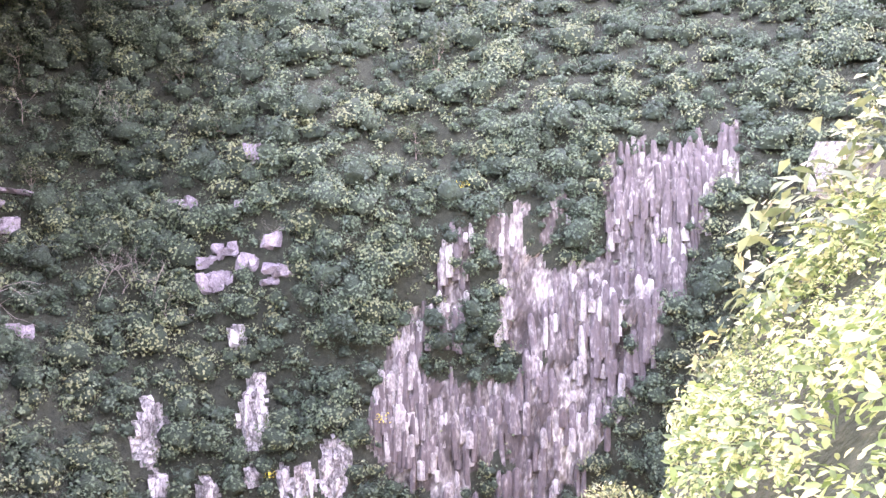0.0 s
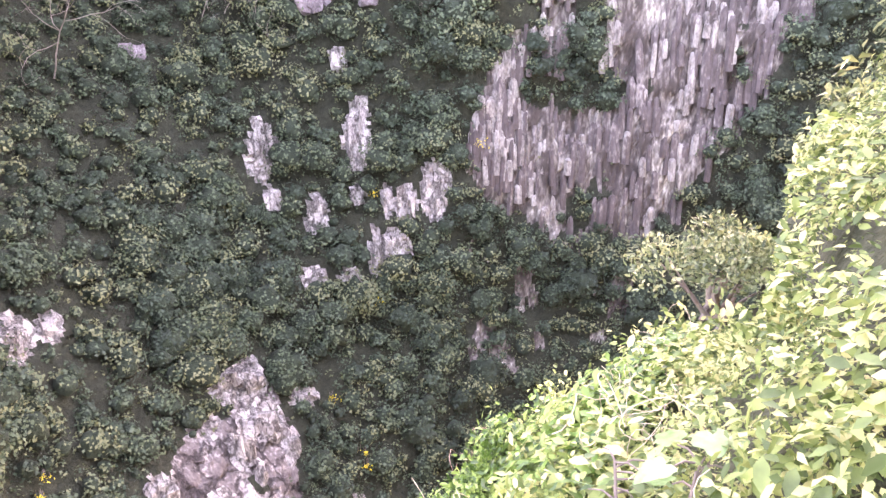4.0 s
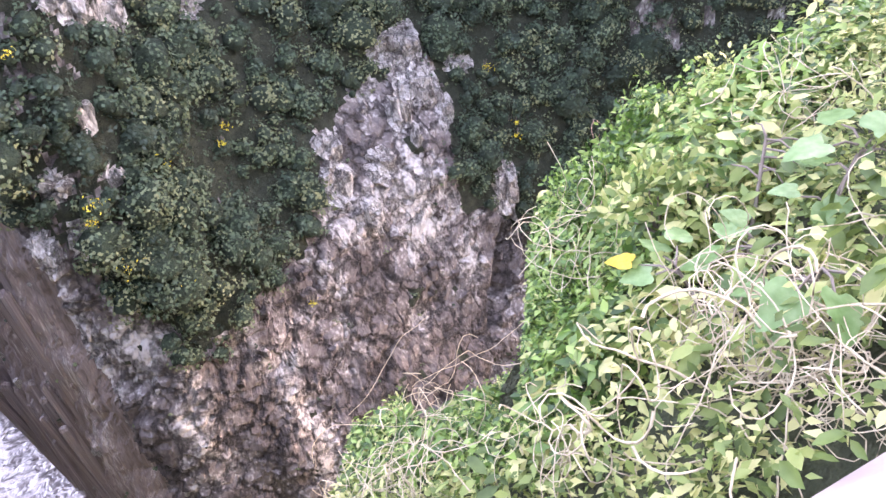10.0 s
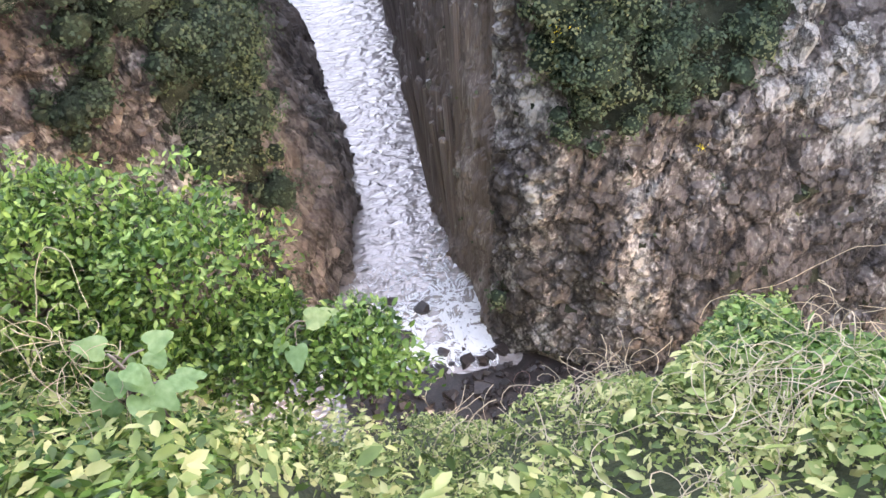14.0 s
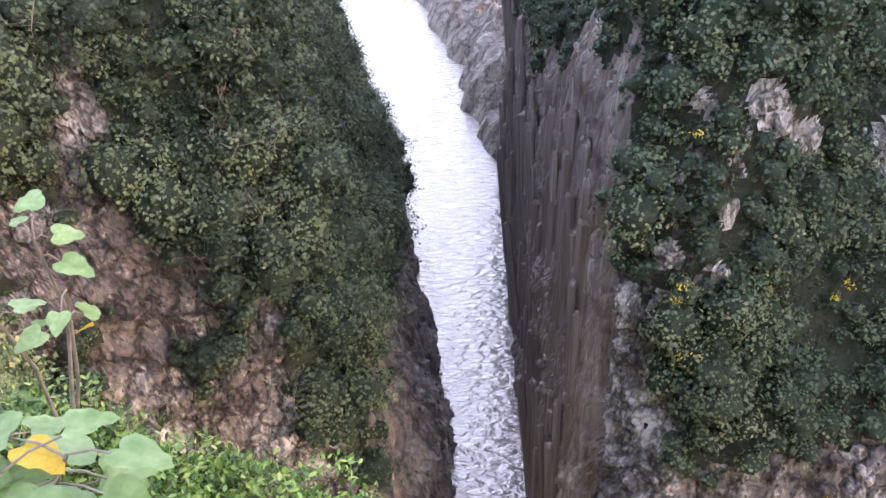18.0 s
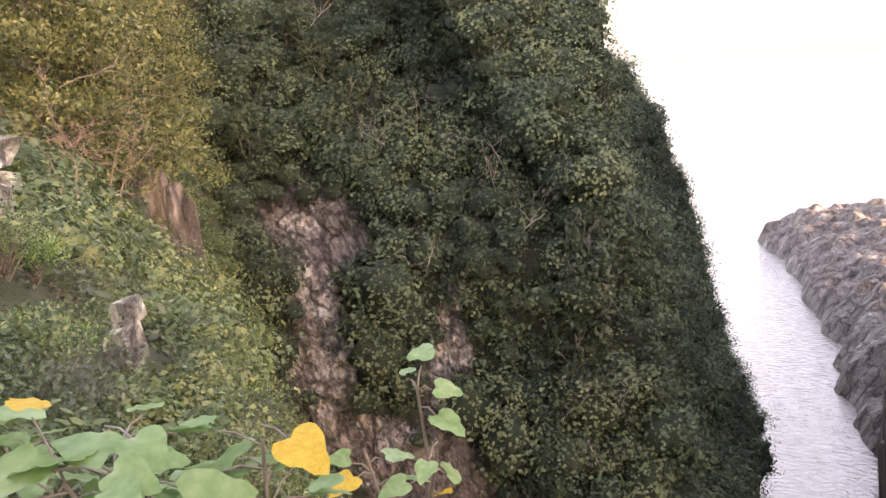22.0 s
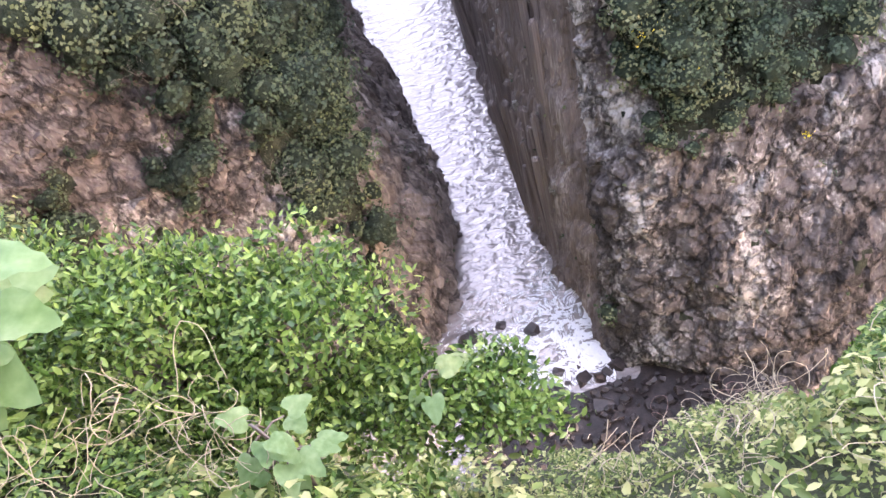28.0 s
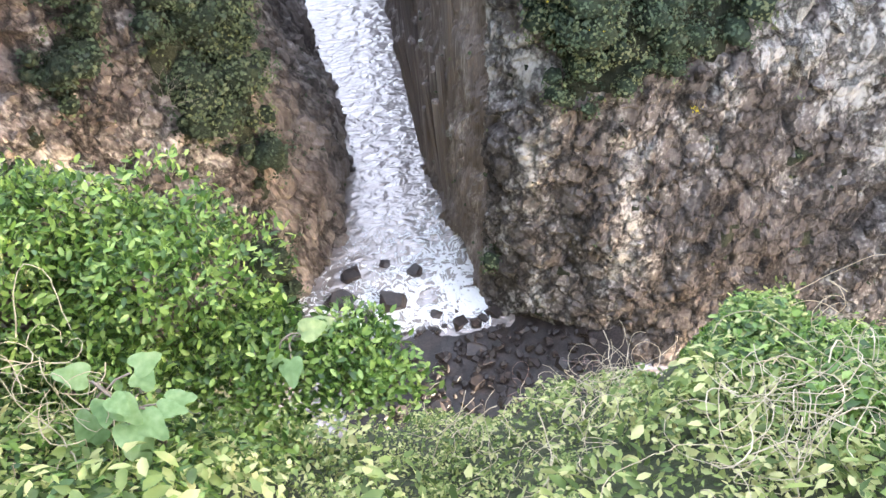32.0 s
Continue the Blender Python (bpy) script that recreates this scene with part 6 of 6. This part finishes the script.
for x, y, sc in ((-9.9, 9.7, 0.62), (-9.2, 8.9, 0.5), (-10.8, 10.2, 0.5), (-8.3, 8.4, 0.4)):
    ob = plant(BARE, (x, y, ground_at(x, y)[0] - 0.2), sc * 0.45, int(x * 3))
    ob["label"] = "leafless pale-branched shrub at the edge of the drop"
for x, y, z, w, h, lab in ((-9.15, 4.5, 69.7, 0.5, 0.5, "square pale boulder in the shrubs"), (-10.5, 6.4, 69.35, 0.75, 0.42, "wedge-shaped pale boulder in the shrubs"), (-10.2, 6.3, 69.0, 0.45, 0.4, "small brown boulder in the shrubs"),
                           (-7.6, 4.05, 69.0, 0.42, 0.7, "upright pale boulder in the shrubs"), (-8.25, 5.0, 68.95, 0.36, 0.65, "upright grey boulder in the shrubs"), (-5.42, 4.05, 68.0, 0.29, 0.46, "split pale boulder on the steep slope"), (-5.4, 4.1, 68.3, 0.24, 0.26, "split pale boulder on the steep slope")):
    rock((x, y, z), (w * 0.9, w * 0.9, h * 0.9), CRAG_WHITE, lab, k=int(abs(x * 7)), turn=x * 50, group="boulders on the spur")

k = 2300
r = 3.2 + 62 * rng.uniform(size=k) ** 1.4
q = 0.7 + 0.25 * r - 0.1 * np.clip(r - 24, 0, 12) + 0.05 * np.maximum(0, r - 36) + rng.uniform(-0.2, 0.22, k) * r
x, y = spur_place(r, q)
p = np.c_[x, y, ground_at(x, y)]
p = p[(p[:, 2] > 30) & clear_of_crags(p, SPUR_STONES, 0.25)]
far = np.hypot(p[:, 0], p[:, 1])
flank = np.tile([0.35, 0.66, 0.5], (len(p), 1))
low, mid, high = far < 9, (far >= 9) & (far < 18), far >= 18
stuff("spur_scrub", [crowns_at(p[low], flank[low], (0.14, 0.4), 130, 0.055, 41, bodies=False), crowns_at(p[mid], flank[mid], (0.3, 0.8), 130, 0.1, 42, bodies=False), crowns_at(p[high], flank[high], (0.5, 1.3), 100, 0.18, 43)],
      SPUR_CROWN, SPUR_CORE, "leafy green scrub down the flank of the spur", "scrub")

for x, y, sc in ((-6.3, 1.5, 0.7), (-6.9, 2.1, 0.75), (-7.6, 2.4, 0.8), (-5.6, 1.9, 0.6), (-8.3, 2.9, 0.7), (-6.2, 2.7, 0.7), (-7.2, 3.1, 0.8), (-5.2, 1.3, 0.5), (-6.4, 3.75, 0.6), (-6.75, 4.25, 0.55), (-6.0, 4.4, 0.45), (-6.0, 3.3, 0.5), (-6.3, 3.1, 0.5), (-7.0, 4.8, 0.5), (-5.3, 2.6, 0.55), (-6.9, 5.3, 0.5), (-7.4, 1.0, 0.55), (-7.0, 0.6, 0.5), (-7.9, 1.8, 0.6), (-6.6, 0.9, 0.5)):
    plant(FINE, (x, y, ground_at(x, y)[0] + 0.25), sc, int(-x * 2))

# feathery grass beside the path
for x, y, z in ((-12.2, 3.6, 70.2), (-13.4, 4.2, 70.4), (-16.0, 5.4, 70.9)):
    thing = tagged(new("plume_grass"), "tall dry grass with white feathery plumes", "grass", "plume grasses")
    for k in range(3):
        line = wander((0, 0, -0.2), (0.35 * rng.normal(), 0.35 * rng.normal(), 1), 1.5, 0.35)
        t = Tubes(3)
        t.add(line, 0.012, 0.006)
        t.make("stalk", STRAW, thing)
        p = line[-1] + rng.normal(size=(40, 3)) * np.array([0.025, 0.025, 0.11])
        tagged(leaves("plume", p, rng.normal(size=(40, 3)) + np.array([0, 0, 1]), rng.normal(size=(40, 3)), np.full(40, 0.06), LOZENGE, PLUME, thing), kind="stuff")
    thing.matrix_basis = pose(x, y, z)

# the rock stack at the spur's end
STACK_COLUMNS = [column_mesh("basalt_column", ROCK_BROWN, 30 + k, 0.96) for k in range(3)]
stack = tagged(new("rock_stack"), "brown columnar rock stack topped by a balanced boulder", "rock")
for i in range(11):
    across = -1.5 + 0.3 * i
    tall = -0.5 - 0.45 * abs(across) ** 1.4 + 0.25 * rng.normal()
    ob = new("basalt_column", STACK_COLUMNS[i % 3])
    ob.parent = stack
    ob.matrix_basis = pose(across, -0.45 + 0.5 * (i % 2), -7.0, rng.normal() * 1.5, rng.normal() * 1.5, i * 37) @ Matrix.Diagonal((0.75, 0.8, 7.0 + tall, 1))
rock((0.0, 0, -0.1), (1.1, 0.9, 0.8), ROCK_BROWN, parent=stack, k=1, name="boulder")
rock((0.05, 0, 0.55), (0.75, 0.7, 0.5), BLOCK, parent=stack, k=3, name="boulder")
stack.matrix_basis = pose(-26.8, 24.0, 66.9, 0, 0, 42)

# ---- the path and its fence ----
k = 26
px = np.linspace(-8.4, -19.5, k)
py = path_y(px)
pz = 69.55 - 0.17 * (px + 8)
out = unit(np.c_[np.gradient(py), -np.gradient(px)])
out *= np.where(out[:, 1] > 0, -1.0, 1.0)[:, None]


def strip(off, width, lift):
    """The corners of a band along the path: off to the outer side, half its width, and its lift."""
    return np.stack([np.c_[px + out[:, 0] * (off + g * width), py + out[:, 1] * (off + g * width), pz + lift - d] for g, d in ((-1, 0.2), (-1, 0.0), (1, 0.0), (1, 0.2))], 1)


for name, off, lift, width, mat, label in (("path", 0.0, 0.0, 1.05, ASPHALT, "worn grey path climbing beside the spur"), ("kerb", -1.14, 0.08, 0.08, KERB, "pale kerb along the path's edge")):
    tagged(mesh_object(name, strip(off, width, lift).reshape(-1, 3), grid_faces(k, 4), mat, None, False), label, name, kind="structure")
fence = tagged(new("fence"), "brown timber fence along the far side of the path", "fence")
fx, fy = px + out[:, 0] * 1.2, py + out[:, 1] * 1.2
for i in range(0, k, 2):
    block("post", (fx[i], fy[i], pz[i] + 0.4), (0.12, 0.12, 1.25), TIMBER, fence, 0, 0.01)
for lift in (0.32, 0.62, 0.92):
    t = Tubes(8)
    t.add(np.c_[fx, fy, pz + lift], 0.05, 0.05)
    t.make("fence_rail", TIMBER, fence)
# the first of each kind stands among its copies
for kinds, spots in ((GROVE, [(0.42, 0.62), (0.47, 0.7), (0.52, 0.66)]), (BARE, [(0.44, 0.55), (0.5, 0.75), (0.55, 0.6)])):
    for ob, (s, v) in zip(kinds, spots):
        q = LEFT.at(np.array([s]), np.array([v]))[0]
        ob.matrix_basis = pose(q[0], q[1], q[2] - 0.7, 0, 0, 40) @ Matrix.Scale(0.8, 4)
for kinds, spots in ((LIT, [(30, -4), (36, -9), (43, -2)]), (TWIGS, [(17, 0.2), (14.4, -0.4)]), (FLANK, [(14.5, 0.4), (15, 1.6), (16, -1.2), (17, 2.5)]), (FINE, [(5.5, 0.4), (9, 1.6), (7, -1.2)])):
    for ob, (r, q) in zip(kinds, spots):
        x, y = spur_place(r, q)
        ob.matrix_basis = pose(x, y, ground_at(x, y)[0] + (0.2 if kinds is FLANK or kinds is FINE else -0.2), 0, 0, 70) @ Matrix.Scale(0.75, 4)
